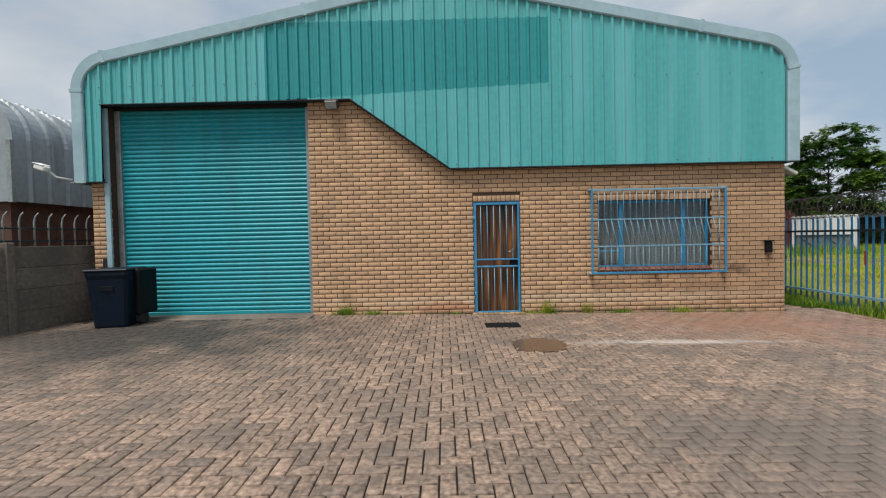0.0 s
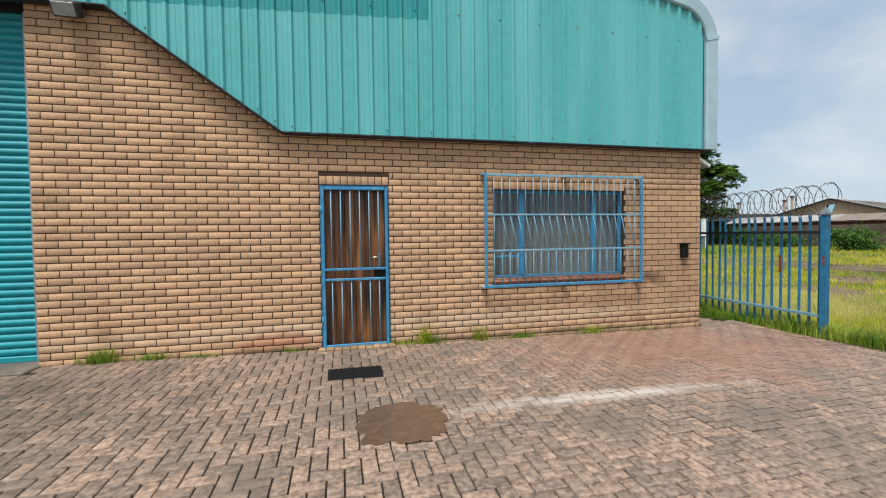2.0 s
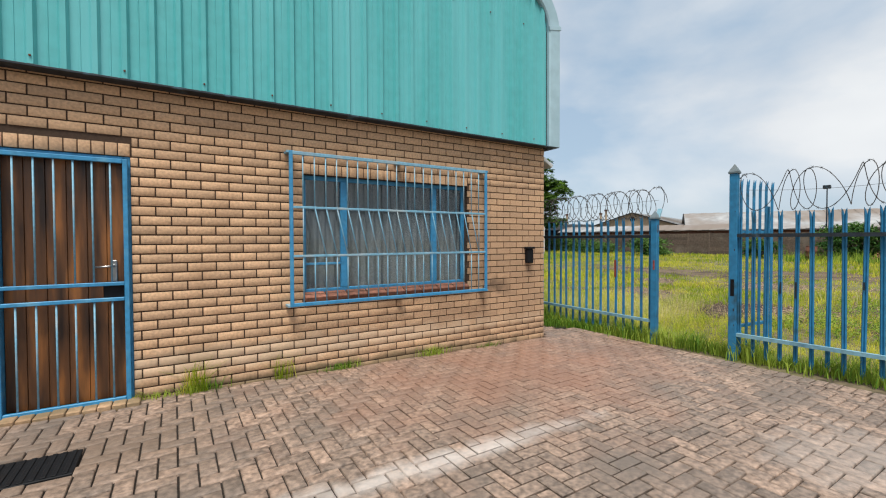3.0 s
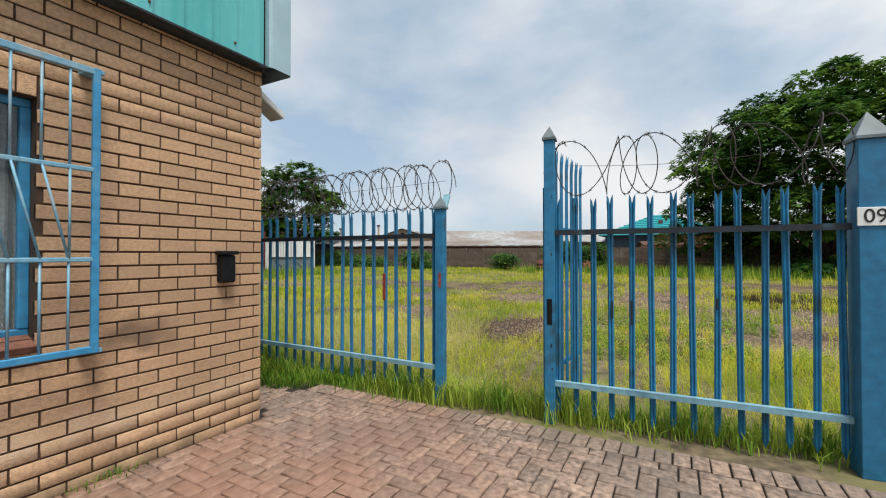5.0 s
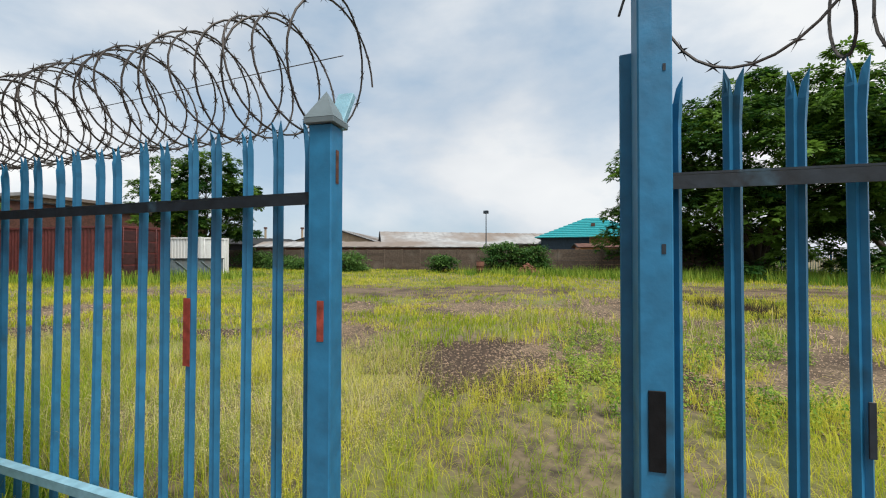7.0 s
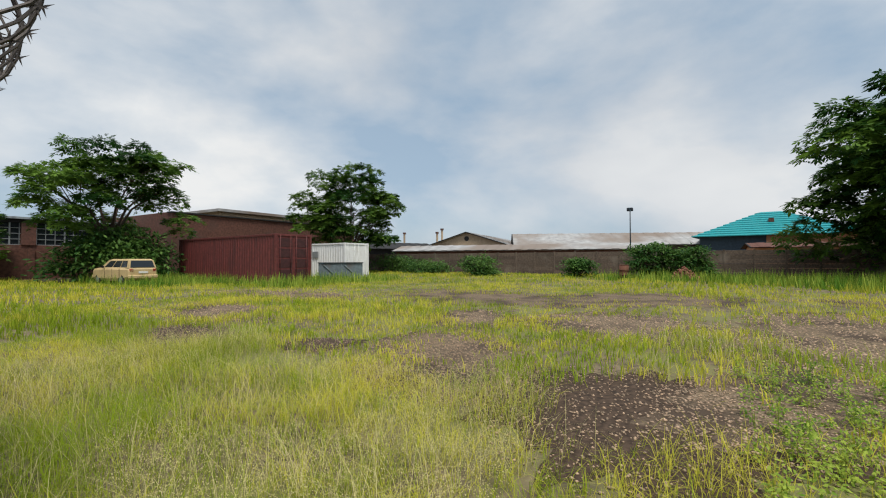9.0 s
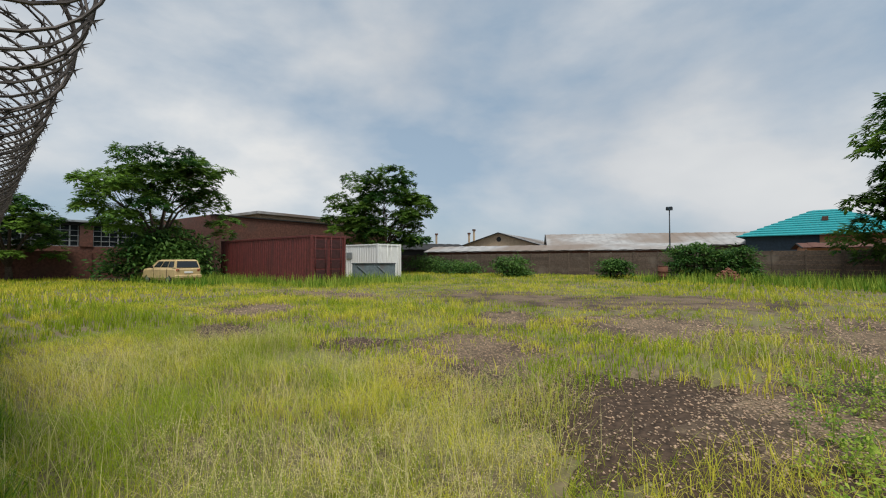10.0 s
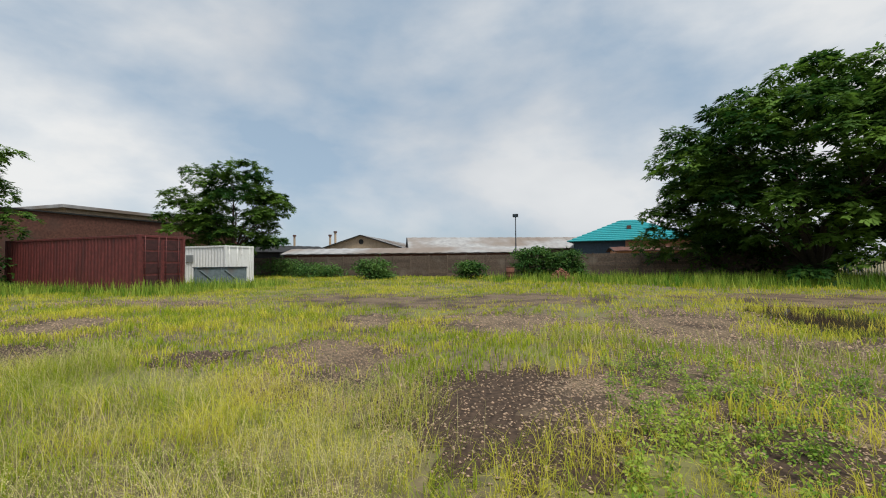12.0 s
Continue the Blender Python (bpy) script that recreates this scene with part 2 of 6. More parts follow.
M["lamp_red"] = material("red_lamp_lens", (0.35, 0.02, 0.015), 0.25, grain=20, vary=0.1)
M["redbrick"] = material("loose_red_brick", (0.24, 0.10, 0.065), 0.9, grain=30, vary=0.25, piece=0.3, bump=0.4)
M["stone"] = material("gravel_stone", (0.39, 0.30, 0.215), 0.85, grain=30, vary=0.3, piece=0.35, piece_hue=(1.0, 0.9, 0.85), bump=0.3)
M["soot"] = material("soot", (0.03, 0.022, 0.018), 0.95, grain=30, vary=0.3)
M["mud"] = material("wet_mud", (0.062, 0.041, 0.028), 0.85, grain=18, vary=0.45, spec=0.2, bump=0.5, bump_scale=20)
M["puddle"] = material("silty_puddle", (0.115, 0.072, 0.048), 0.22, grain=18, vary=0.15, bump=0.03)
M["skipgrey"] = material("grey_blue_skip_paint", (0.13, 0.17, 0.19), 0.6, grain=6, vary=0.2, stain=(0.12, 0.10, 0.09), stain_scale=1.5, bump=0.1)
M["vinyl"] = material("black_lettering", (0.012, 0.012, 0.012), 0.5, grain=20, vary=0.1)


def leafy(name, color, tip, vary_scale=0.35, rough=0.55, through_light=0.35):
    """Leaves and grass: two tones by place and by piece, with light passing through."""
    m = bpy.data.materials.new(name)
    m.use_nodes = True
    n, l = m.node_tree.nodes, m.node_tree.links
    b, out = n["Principled BSDF"], n["Material Output"]
    b.inputs["Roughness"].default_value = rough
    b.inputs["Specular IOR Level"].default_value = 0.12
    geo, att = n.new("ShaderNodeNewGeometry"), n.new("ShaderNodeAttribute")
    att.attribute_name = "tint"
    nz = n.new("ShaderNodeTexNoise")
    nz.inputs["Scale"].default_value, nz.inputs["Detail"].default_value = vary_scale, 3.0
    l.new(geo.outputs["Position"], nz.inputs["Vector"])
    add = n.new("ShaderNodeMath")
    add.operation = "MULTIPLY_ADD"
    l.new(nz.outputs["Fac"], add.inputs[0])
    add.inputs[1].default_value = 1.3
    l.new(att.outputs["Fac"], add.inputs[2])
    r = n.new("ShaderNodeValToRGB")
    r.color_ramp.elements[0].position, r.color_ramp.elements[0].color = 0.45, (*color, 1)
    r.color_ramp.elements[1].position, r.color_ramp.elements[1].color = 1.25 / 1.4, (*tip, 1)
    l.new(add.outputs["Value"], r.inputs["Fac"])
    l.new(r.outputs["Color"], b.inputs["Base Color"])
    tl = n.new("ShaderNodeBsdfTranslucent")
    l.new(r.outputs["Color"], tl.inputs["Color"])
    mx = n.new("ShaderNodeMixShader")
    mx.inputs["Fac"].default_value = through_light
    l.new(b.outputs["BSDF"], mx.inputs[1])
    l.new(tl.outputs["BSDF"], mx.inputs[2])
    l.new(mx.outputs["Shader"], out.inputs["Surface"])
    return m


M["leaf"] = leafy("tree_leaf", (0.018, 0.062, 0.011), (0.13, 0.235, 0.034), 0.35, 0.6, 0.35)
M["bush"] = leafy("bush_leaf", (0.03, 0.09, 0.02), (0.10, 0.19, 0.04))
M["grass"] = leafy("meadow_grass", (0.25, 0.35, 0.022), (0.62, 0.58, 0.075), 0.25, 0.7, 0.45)
M["seed"] = leafy("seeding_grass", (0.42, 0.42, 0.15), (0.68, 0.60, 0.30), 0.4)
M["weed"] = leafy("green_weed", (0.10, 0.22, 0.022), (0.34, 0.43, 0.065), 0.8)

glass = bpy.data.materials.new("window_glass")
glass.use_nodes = True
_g = glass.node_tree.nodes["Principled BSDF"]
_g.inputs["Base Color"].default_value = (0.75, 0.82, 0.84, 1)
_g.inputs["Roughness"].default_value, _g.inputs["Transmission Weight"].default_value, _g.inputs["IOR"].default_value = 0.03, 1.0, 1.45
M["glass"] = glass
water = bpy.data.materials.new("muddy_water")
water.use_nodes = True
_w = water.node_tree.nodes["Principled BSDF"]
_w.inputs["Base Color"].default_value, _w.inputs["Roughness"].default_value = (0.06, 0.042, 0.03, 1), 0.06
M["water"] = water
carglass = bpy.data.materials.new("dark_car_glass")
carglass.use_nodes = True
_c = carglass.node_tree.nodes["Principled BSDF"]
_c.inputs["Base Color"].default_value, _c.inputs["Roughness"].default_value = (0.02, 0.025, 0.03, 1), 0.08
M["carglass"] = carglass


def wood_material():
    """Varnished door boards with long upright grain."""
    m = bpy.data.materials.new("varnished_wood")
    m.use_nodes = True
    n, l = m.node_tree.nodes, m.node_tree.links
    b = n["Principled BSDF"]
    b.inputs["Roughness"].default_value = 0.4
    geo, mp, nz, r = n.new("ShaderNodeNewGeometry"), n.new("ShaderNodeMapping"), n.new("ShaderNodeTexNoise"), n.new("ShaderNodeValToRGB")
    mp.inputs["Scale"].default_value = (7.0, 7.0, 0.8)
    nz.inputs["Scale"].default_value, nz.inputs["Detail"].default_value = 1.4, 8.0
    l.new(geo.outputs["Position"], mp.inputs["Vector"])
    l.new(mp.outputs["Vector"], nz.inputs["Vector"])
    l.new(nz.outputs["Fac"], r.inputs["Fac"])
    e = r.color_ramp.elements
    e[0].position, e[0].color = 0.32, (0.022, 0.010, 0.006, 1)
    e[1].position, e[1].color = 0.68, (0.36, 0.135, 0.034, 1)
    mid = e.new(0.50)
    mid.color = (0.12, 0.048, 0.017, 1)
    l.new(r.outputs["Color"], b.inputs["Base Color"])
    return m


M["wood"] = wood_material()


# ---- building blocks ----
class Shape:
    """Collects boxes, tubes and faces for one mesh."""

    def __init__(self):
        self.v, self.f = [], []

    def face(self, pts):
        k = len(self.v)
        self.v += [tuple(p) for p in pts]
        self.f.append(tuple(range(k, k + len(pts))))

    def box(self, x0, x1, y0, y1, z0, z1, c=0.0, m=None):
        """A box whose edges are chamfered by c."""
        if c <= 0:
            pts = [(x, y, z) for x in (x0, x1) for y in (y0, y1) for z in (z0, z1)]
            fs = [(0, 1, 3, 2), (4, 6, 7, 5), (0, 4, 5, 1), (2, 3, 7, 6), (0, 2, 6, 4), (1, 5, 7, 3)]
        else:
            bm = bmesh.new()
            bmesh.ops.create_cube(bm, size=1.0)
            for v in bm.verts:
                v.co = Vector(((x0 + x1) / 2 + v.co.x * (x1 - x0), (y0 + y1) / 2 + v.co.y * (y1 - y0), (z0 + z1) / 2 + v.co.z * (z1 - z0)))
            bmesh.ops.bevel(bm, geom=list(bm.edges), offset=c, segments=1, affect="EDGES")
            bm.verts.index_update()
            pts = [tuple(v.co) for v in bm.verts]
            fs = [tuple(v.index for v in f.verts) for f in bm.faces]
            bm.free()
        if m is not None:
            pts = [tuple(m @ Vector(p)) for p in pts]
        k = len(self.v)
        self.v += pts
        self.f += [tuple(i + k for i in f) for f in fs]
        return self

    def tube(self, pts, radii, sides=8, cap=True):
        """A round bar along points."""
        pts = [Vector(p) for p in pts]
        if not hasattr(radii, "__len__"):
            radii = [radii] * len(pts)
        k = len(self.v)
        ref = None
        for i, p in enumerate(pts):
            d = (pts[min(i + 1, len(pts) - 1)] - pts[max(i - 1, 0)]).normalized()
            a = ref - d * ref.dot(d) if ref is not None else d.orthogonal()
            a.normalize()
            ref = a
            b = d.cross(a)
            for s in range(sides):
                w = 2 * math.pi * s / sides
                self.v.append(tuple(p + (a * math.cos(w) + b * math.sin(w)) * radii[i]))
        for i in range(len(pts) - 1):
            for s in range(sides):
                t = (s + 1) % sides
                self.f.append((k + i * sides + s, k + i * sides + t, k + (i + 1) * sides + t, k + (i + 1) * sides + s))
        if cap:
            self.f.append(tuple(k + s for s in reversed(range(sides))))
            e = k + (len(pts) - 1) * sides
            self.f.append(tuple(e + s for s in range(sides)))
        return self

    def mesh(self, name, mat, smooth=False):
        me = bpy.data.meshes.new(name)
        me.from_pydata(self.v, [], self.f)
        me.materials.append(M[mat])
        if smooth:
            me.polygons.foreach_set("use_smooth", [True] * len(me.polygons))
        me.update()
        return me

    def make(self, name, mat, parent=None, smooth=False):
        ob = new(name, self.mesh(name, mat, smooth))
        ob.parent = parent
        return ob


def block(name, x0, x1, y0, y1, z0, z1, mat, parent=None, c=0.004):
    return Shape().box(x0, x1, y0, y1, z0, z1, c).make(name, mat, parent)


def base(name, m=None, **tags):
    """An Empty at a thing's foot, for its parts."""
    ob = new(name)
    ob.empty_display_size = 0.1
    if m is not None:
        ob.matrix_basis = m
    return tagged(ob, **tags)


def mass(name, verts, faces, mat, tint=None, smooth=False):
    """A mesh from arrays: equal-sized faces, with a tint for each face."""
    me = bpy.data.meshes.new(name)
    verts, faces = np.asarray(verts, np.float32), np.asarray(faces, np.int32)
    me.vertices.add(len(verts))
    me.vertices.foreach_set("co", verts.ravel())
    n, k = faces.shape
    me.loops.add(n * k)
    me.loops.foreach_set("vertex_index", faces.ravel())
    me.polygons.add(n)
    me.polygons.foreach_set("loop_start", np.arange(0, n * k, k, dtype=np.int32))
    me.polygons.foreach_set("loop_total", np.full(n, k, np.int32))
    if tint is not None:
        a = me.attributes.new("tint", "FLOAT", "FACE")
        a.data.foreach_set("value", np.asarray(tint, np.float32))
    me.materials.append(M[mat])
    me.update(calc_edges=True)
    return new(name, me)


rng = np.random.default_rng(7)


def yard_z(x):
    """The yard falls gently from the shutter to the fence."""
    return 0.075 - 0.105 * min(max((x + 2.3) / 8.8, 0.0), 1.0)


FIELD_Z = -0.06

LOT = Matrix.Translation((6.45, 0, 0)) @ Matrix.Rotation(radians(6.3), 4, "Z") @ Matrix.Translation((-6.45, 0, 0))


def turn_lot(before):
    """The lot is laid out square to its own sides; this turns its new things to lie beside the building."""
    for ob in list(scene.objects):
        if ob.parent is None and ob not in before:
            ob.matrix_basis = LOT @ ob.matrix_basis


# ---- ground ----
placed = set(scene.objects)
def ground_material():
    m = material("meadow_soil", (0.135, 0.105, 0.062), 0.95, grain=9.0, vary=0.45, stain=(0.15, 0.145, 0.05), stain_scale=0.8, stain_low=0.45, stain_high=0.58, bump=0.6, bump_scale=14)
    return m


M["meadow"] = ground_material()
M["gravel"] = material("gravelly_mud", (0.165, 0.122, 0.080), 0.8, grain=26, vary=0.55, stain=(0.065, 0.046, 0.033), stain_scale=0.9, stain_low=0.45, stain_high=0.62, bump=0.9, bump_scale=30, spec=0.15)
g = Shape()
ring = [0, 12, 30, 60, 120, 300, 1500]
for i in range(len(ring) - 1):
    for s in range(48):
        a, b = 2 * math.pi * s / 48, 2 * math.pi * (s + 1) / 48
        q = [(20 + r * math.cos(w), 5 + r * math.sin(w), FIELD_Z) for r, w in ((ring[i], a), (ring[i + 1], a), (ring[i + 1], b), (ring[i], b))]
        g.face(q if i else q[:3])
tagged(g.make("ground", "meadow"), "rough grassy ground of an open vacant lot", "ground", kind="structure")

PATCHES = [  # x, y, half lengths, turn, what
    (12.7, 1.5, 1.75, 0.95, 30, "gravel"), (11.5, -1.1, 1.25, 1.05, 10, "mud"), (12.7, -2.5, 1.5, 0.85, -25, "gravel"), (11.0, -3.2, 0.7, 0.5, 0, "mud"),
    (18.9, -6.7, 2.4, 1.6, -20, "water"), (17.8, -3.8, 3.2, 1.5, -15, "gravel"), (15.4, -4.5, 0.7, 2.0, -15, "gravel"), (16.2, 3.0, 1.3, 0.9, 20, "gravel"),
    (16.8, 0.0, 1.7, 1.4, 10, "gravel"), (21.3, 5.0, 2.1, 4.2, -10, "gravel"), (13.9, 9.1, 1.1, 2.4, -20, "gravel"), (11.6, 6.0, 0.7, 1.3, -10, "mud"), (12.2, 3.6, 0.5, 0.5, 0, "mud"),
    (11.8, -4.9, 2.3, 1.2, 5, "gravel"), (23.5, 0.0, 2.4, 2.6, 0, "gravel"), (24.5, -9.5, 2.6, 4.0, 0, "gravel"), (18.3, 12.5, 1.4, 3.0, 0, "gravel"), (14.6, -6.4, 1.6, 0.8, 0, "gravel"),
]


def patch_ob(px, py, ra, rb, turn, what, lift, name, label):
    s = Shape()
    pts = []
    for k in range(160):
        w = 2 * math.pi * k / 160
        wob = 1.15 + 0.16 * noise.noise((px * 3 + math.cos(w) * 17, py + math.sin(w) * 17, 8)) + 0.4 * noise.noise((px + math.cos(w) * 1.7, py + math.sin(w) * 1.7, 3.1)) + 0.30 * noise.noise((px * 3 + math.cos(w) * 6, py + math.sin(w) * 6, 8))
        a, b = ra * wob * math.cos(w), rb * wob * math.sin(w)
        c, d = math.cos(radians(turn)), math.sin(radians(turn))
        pts.append((px + a * c - b * d, py + a * d + b * c, FIELD_Z + lift))
    s.face(pts)
    return tagged(s.make(name, {"gravel": "gravel", "mud": "mud", "water": "water"}[what]), label, "ground", kind="structure")


for i, p in enumerate(PATCHES):
    patch_ob(*p, 0.004 + 0.0004 * i, {"gravel": "gravel_patch", "mud": "mud_patch", "water": "puddle"}[p[5]],
             {"gravel": "bare patch of brown gravel in the grass", "mud": "wet dark mud patch with wheel ruts", "water": "shallow muddy rain puddle in the grass"}[p[5]])


def field_noise(x, y, scale, seed):
    gx, gy = np.floor(x * scale).astype(int), np.floor(y * scale).astype(int)
    fx, fy = x * scale - gx, y * scale - gy
    fx, fy = fx * fx * (3 - 2 * fx), fy * fy * (3 - 2 * fy)

    def h(a, b):
        q = np.sin(a * 127.1 + b * 311.7 + seed * 74.7) * 43758.5453
        return q - np.floor(q)
    return (h(gx, gy) * (1 - fx) + h(gx + 1, gy) * fx) * (1 - fy) + (h(gx, gy + 1) * (1 - fx) + h(gx + 1, gy + 1) * fx) * fy


def bare(x, y):
    """How far inside a bare patch: over 1 is grass."""
    best = np.full(np.shape(x), 9.0)
    for px, py, ra, rb, turn, what in PATCHES:
        c, d = math.cos(radians(turn)), math.sin(radians(turn))
        u, v = ((x - px) * c + (y - py) * d) / ra, (-(x - px) * d + (y - py) * c) / rb
        best = np.minimum(best, np.sqrt(u * u + v * v))
    return best + 0.95 * (field_noise(x, y, 1.3, 31) - 0.5) + 0.55 * (field_noise(x, y, 3.7, 33) - 0.45)


turn_lot(placed)

# ---- warehouse: shell ----
X0, X1 = -6.39, 6.45          # brick ends
DOOR = (0.69, 1.56, 0.03, 2.12)
WIN = (3.00, 5.08, 0.84, 2.09)
SHUT = (-6.04, -2.33)
warehouse = base("warehouse", label="brick warehouse with a faded teal sheet-metal front", category="warehouse", kind="structure")


def clad_low(x):
    if x < -6.08:
        return 2.63
    if x < -1.51:
        return 4.03
    if x < 0.283:
        return 4.03 + (x + 1.51) / 1.793 * (2.738 - 4.03)
    return 2.738


RIDGE_X, RIDGE_Z, SLOPE, BULL = 0.15, 6.25, 0.205, 0.72


def roof_line(inset=0.0):
    """The rounded outline of the roof seen from the front, from the foot of one side to the other."""
    pts = []
    for sgn, xe, foot in ((-1, -6.60, 2.60), (1, 6.62, 2.73)):
        half = []
        ang = math.atan(SLOPE)
        cx = xe - sgn * BULL
        cz = RIDGE_Z - SLOPE * abs(cx - RIDGE_X) - BULL / math.cos(ang)
        half.append((xe - sgn * inset, foot))
        half.append((xe - sgn * inset, (foot + cz) / 2))
        for k in range(11):
            w = k / 10 * (math.pi / 2 - ang)
            half.append((cx + sgn * (BULL - inset) * math.cos(w), cz + (BULL - inset) * math.sin(w)))
        for k in range(1, 6):
            x = cx + (RIDGE_X - cx) * k / 5 + sgn * BULL * math.sin(ang) * (1 - k / 5)
            half.append((x, RIDGE_Z - SLOPE * abs(x - RIDGE_X) - inset / math.cos(ang)))
        pts.append(half)
    return pts[0] + pts[1][-2::-1]


outer, inner = roof_line(0.0), roof_line(0.22)


def clad_high(x):
    for (xa, za), (xb, zb) in zip(inner, inner[1:]):
        if xa <= x <= xb and xb > xa:
            return za + (zb - za) * (x - xa) / (xb - xa)
    return 2.8


# roof edge flashing: a rolled section swept round the gable, in lengths
sections = [(0.0, 0.35), (0.0, -0.13), (0.02, -0.16), (0.20, -0.16), (0.22, -0.145), (0.22, -0.10)]


def section_point(i, s):
    t = s[0] / 0.22
    return (outer[i][0] + (inner[i][0] - outer[i][0]) * t, s[1], outer[i][1] + (inner[i][1] - outer[i][1]) * t)


joints = [0, 2, 12, 15, 18, 21, 31, len(outer) - 1]
for a, b in zip(joints, joints[1:]):
    s = Shape()
    for i in range(a, b):
        for p, q in zip(sections, sections[1:]):
            s.face([section_point(i, p), section_point(i, q), section_point(i + 1, q), section_point(i + 1, p)])
    s.make("roof_edge_flashing", "trim", warehouse, True).data.polygons.foreach_set("use_smooth", [False] * len(s.f))
    x, z = outer[b]
    if 0 < b < len(outer) - 1:
        d = Vector((outer[b][0] - outer[b - 1][0], 0, outer[b][1] - outer[b - 1][1])).normalized()
        m = Matrix.Translation((x, 0, z)) @ Matrix.Rotation(math.atan2(-d.z, d.x), 4, "Y")
        Shape().box(-0.03, 0.03, -0.166, 0.3, -0.225, 0.006, 0.002, m).make("flashing_joint", "trim", warehouse)
s = Shape()
for i in range(len(outer) - 1):
    s.face([(outer[i][0], 0.35, outer[i][1]), (outer[i + 1][0], 0.35, outer[i + 1][1]), (outer[i + 1][0], 14, outer[i + 1][1]), (outer[i][0], 14, outer[i][1])])
s.make("roof", "greysheet", warehouse)
# near-black strip that paints the shade between flashing and cladding
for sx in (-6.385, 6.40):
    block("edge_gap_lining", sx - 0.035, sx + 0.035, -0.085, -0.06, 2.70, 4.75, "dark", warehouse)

# ribbed cladding sheets
PITCH, RIB = 0.1905, 0.034


def ribs(xa, xb):
    """Break points of the ribbed profile: x and how far it stands back."""
    out = []
    k = math.floor(xa / PITCH) - 1
    while k * PITCH < xb + PITCH:
        o = k * PITCH
        out += [(o, 0.0), (o + 0.036, 0.0), (o + 0.055, RIB), (o + 0.110, RIB), (o + 0.1125, RIB - 0.004), (o + 0.118, RIB - 0.004), (o + 0.1205, RIB), (o + PITCH - 0.019, RIB)]
        k += 1
    pts = sorted(out)
    xs = [p[0] for p in pts]
    ys = [p[1] for p in pts]
    cut = sorted(set([xa, xb] + [x for x in xs if xa < x < xb] + [x for x in (-1.51, 0.283) if xa < x < xb]))
    return [(x, float(np.interp(x, xs, ys))) for x in cut]


def clad(xa, xb, low, high, mat, y=-0.136):
    s = Shape()
    cols = ribs(xa, xb)
    for (x, d), (x2, d2) in zip(cols, cols[1:]):
        s.face([(x, y + d, low(x)), (x2, y + d2, low(x2)), (x2, y + d2, high(x2)), (x, y + d, high(x))])
    for (x, d), (x2, d2) in zip(cols, cols[1:]):
        s.face([(x, y + d, low(x)), (x, y + d + 0.003, low(x)), (x2, y + d2 + 0.003, low(x2)), (x2, y + d2, low(x2))])
    return s.make("cladding_sheet", mat, warehouse)


def deep_low(x):
    return max(clad_low(x), 4.03 + (x + 2.95) * 0.042)


def deep_high(x):
    return min(clad_high(x), 5.42)


SHEET = PITCH * 4
edges = [-6.37, -6.085]
x = math.ceil(-6.085 / SHEET) * SHEET
while x < 6.37:
    if x > edges[-1] + 0.05:
        edges.append(x)
    x += SHEET
edges.append(6.385)
DEEP = (-4 * SHEET, 3 * SHEET - PITCH)
edges = sorted(set(edges + [DEEP[0], DEEP[1]]))
for xa, xb in zip(edges, edges[1:]):
    if DEEP[0] - 1e-6 <= xa and xb <= DEEP[1] + 1e-6:
        clad(xa, xb, clad_low, deep_low, "teal") if deep_low((xa + xb) / 2) > clad_low((xa + xb) / 2) + 0.03 else None
        clad(xa, xb, deep_low, deep_high, "teal_deep", -0.1365)
        clad(xa, xb, deep_high, clad_high, "teal")
    else:
        clad(xa, xb, clad_low, clad_high, "teal")
# drip edge under the sheets, and the framing behind it
for (xa, za), (xb, zb) in (((-6.38, 2.63), (-6.085, 2.63)), ((-6.085, 4.03), (-1.51, 4.03)), ((-1.51, 4.03), (0.283, 2.738)), ((0.283, 2.738), (6.39, 2.738))):
    ang = math.atan2(zb - za, xb - xa)
    ln = math.hypot(xb - xa, zb - za)
    m = Matrix.Translation((xa, 0, za)) @ Matrix.Rotation(-ang, 4, "Y")
    Shape().box(0, ln, -0.146, -0.004, -0.022, -0.004, 0.003, m).make("drip_edge", "rail", warehouse)
    Shape().box(0.01, ln - 0.01, -0.095, -0.055, 0.0, 0.05, 0.003, m).make("cladding_rail", "dark", warehouse)
# screws standing out of the sheets
for k in range(70):
    x = (math.floor(-6.3 / PITCH) + k) * PITCH + 0.018
    for z in (clad_low(x) + 0.06, 4.33, 5.35):
        if clad_low(x) + 0.03 < z < clad_high(x) - 0.05 and x < 6.3 and (k * 7 + int(z * 10)) % 3 == 0:
            Shape().box(x - 0.007, x + 0.007, -0.146, -0.135, z - 0.007, z + 0.007, 0.002).make("roofing_screw", "rust", warehouse)

# walls behind the brick skin
TH = 0.23
for xa, xb, za, zb in ((-2.33, DOOR[0], -0.2, 4.4), (DOOR[0], DOOR[1], DOOR[3], 4.4), (DOOR[1], WIN[0], -0.2, 4.4), (WIN[0], WIN[1], -0.2, WIN[2]),
                       (WIN[0], WIN[1], WIN[3], 4.4), (WIN[1], X1 - 0.012, -0.2, 4.4), (X0, SHUT[0], -0.2, 4.05)):
    Shape().box(xa, xb, 0.0085, TH, za, zb).make("wall_front", "mortar", warehouse)
block("wall_side_east", X1 - 0.23, X1 - 0.004, TH + 0.002, 13.9, -0.2, 4.6, "darkbrick", warehouse)
block("wall_side_west", X0 + 0.004, X0 + 0.23, TH + 0.002, 13.9, -0.2, 4.6, "darkbrick", warehouse)
block("wall_back", X0, X1, 13.9, 14.1, -0.2, 4.6, "darkbrick", warehouse)
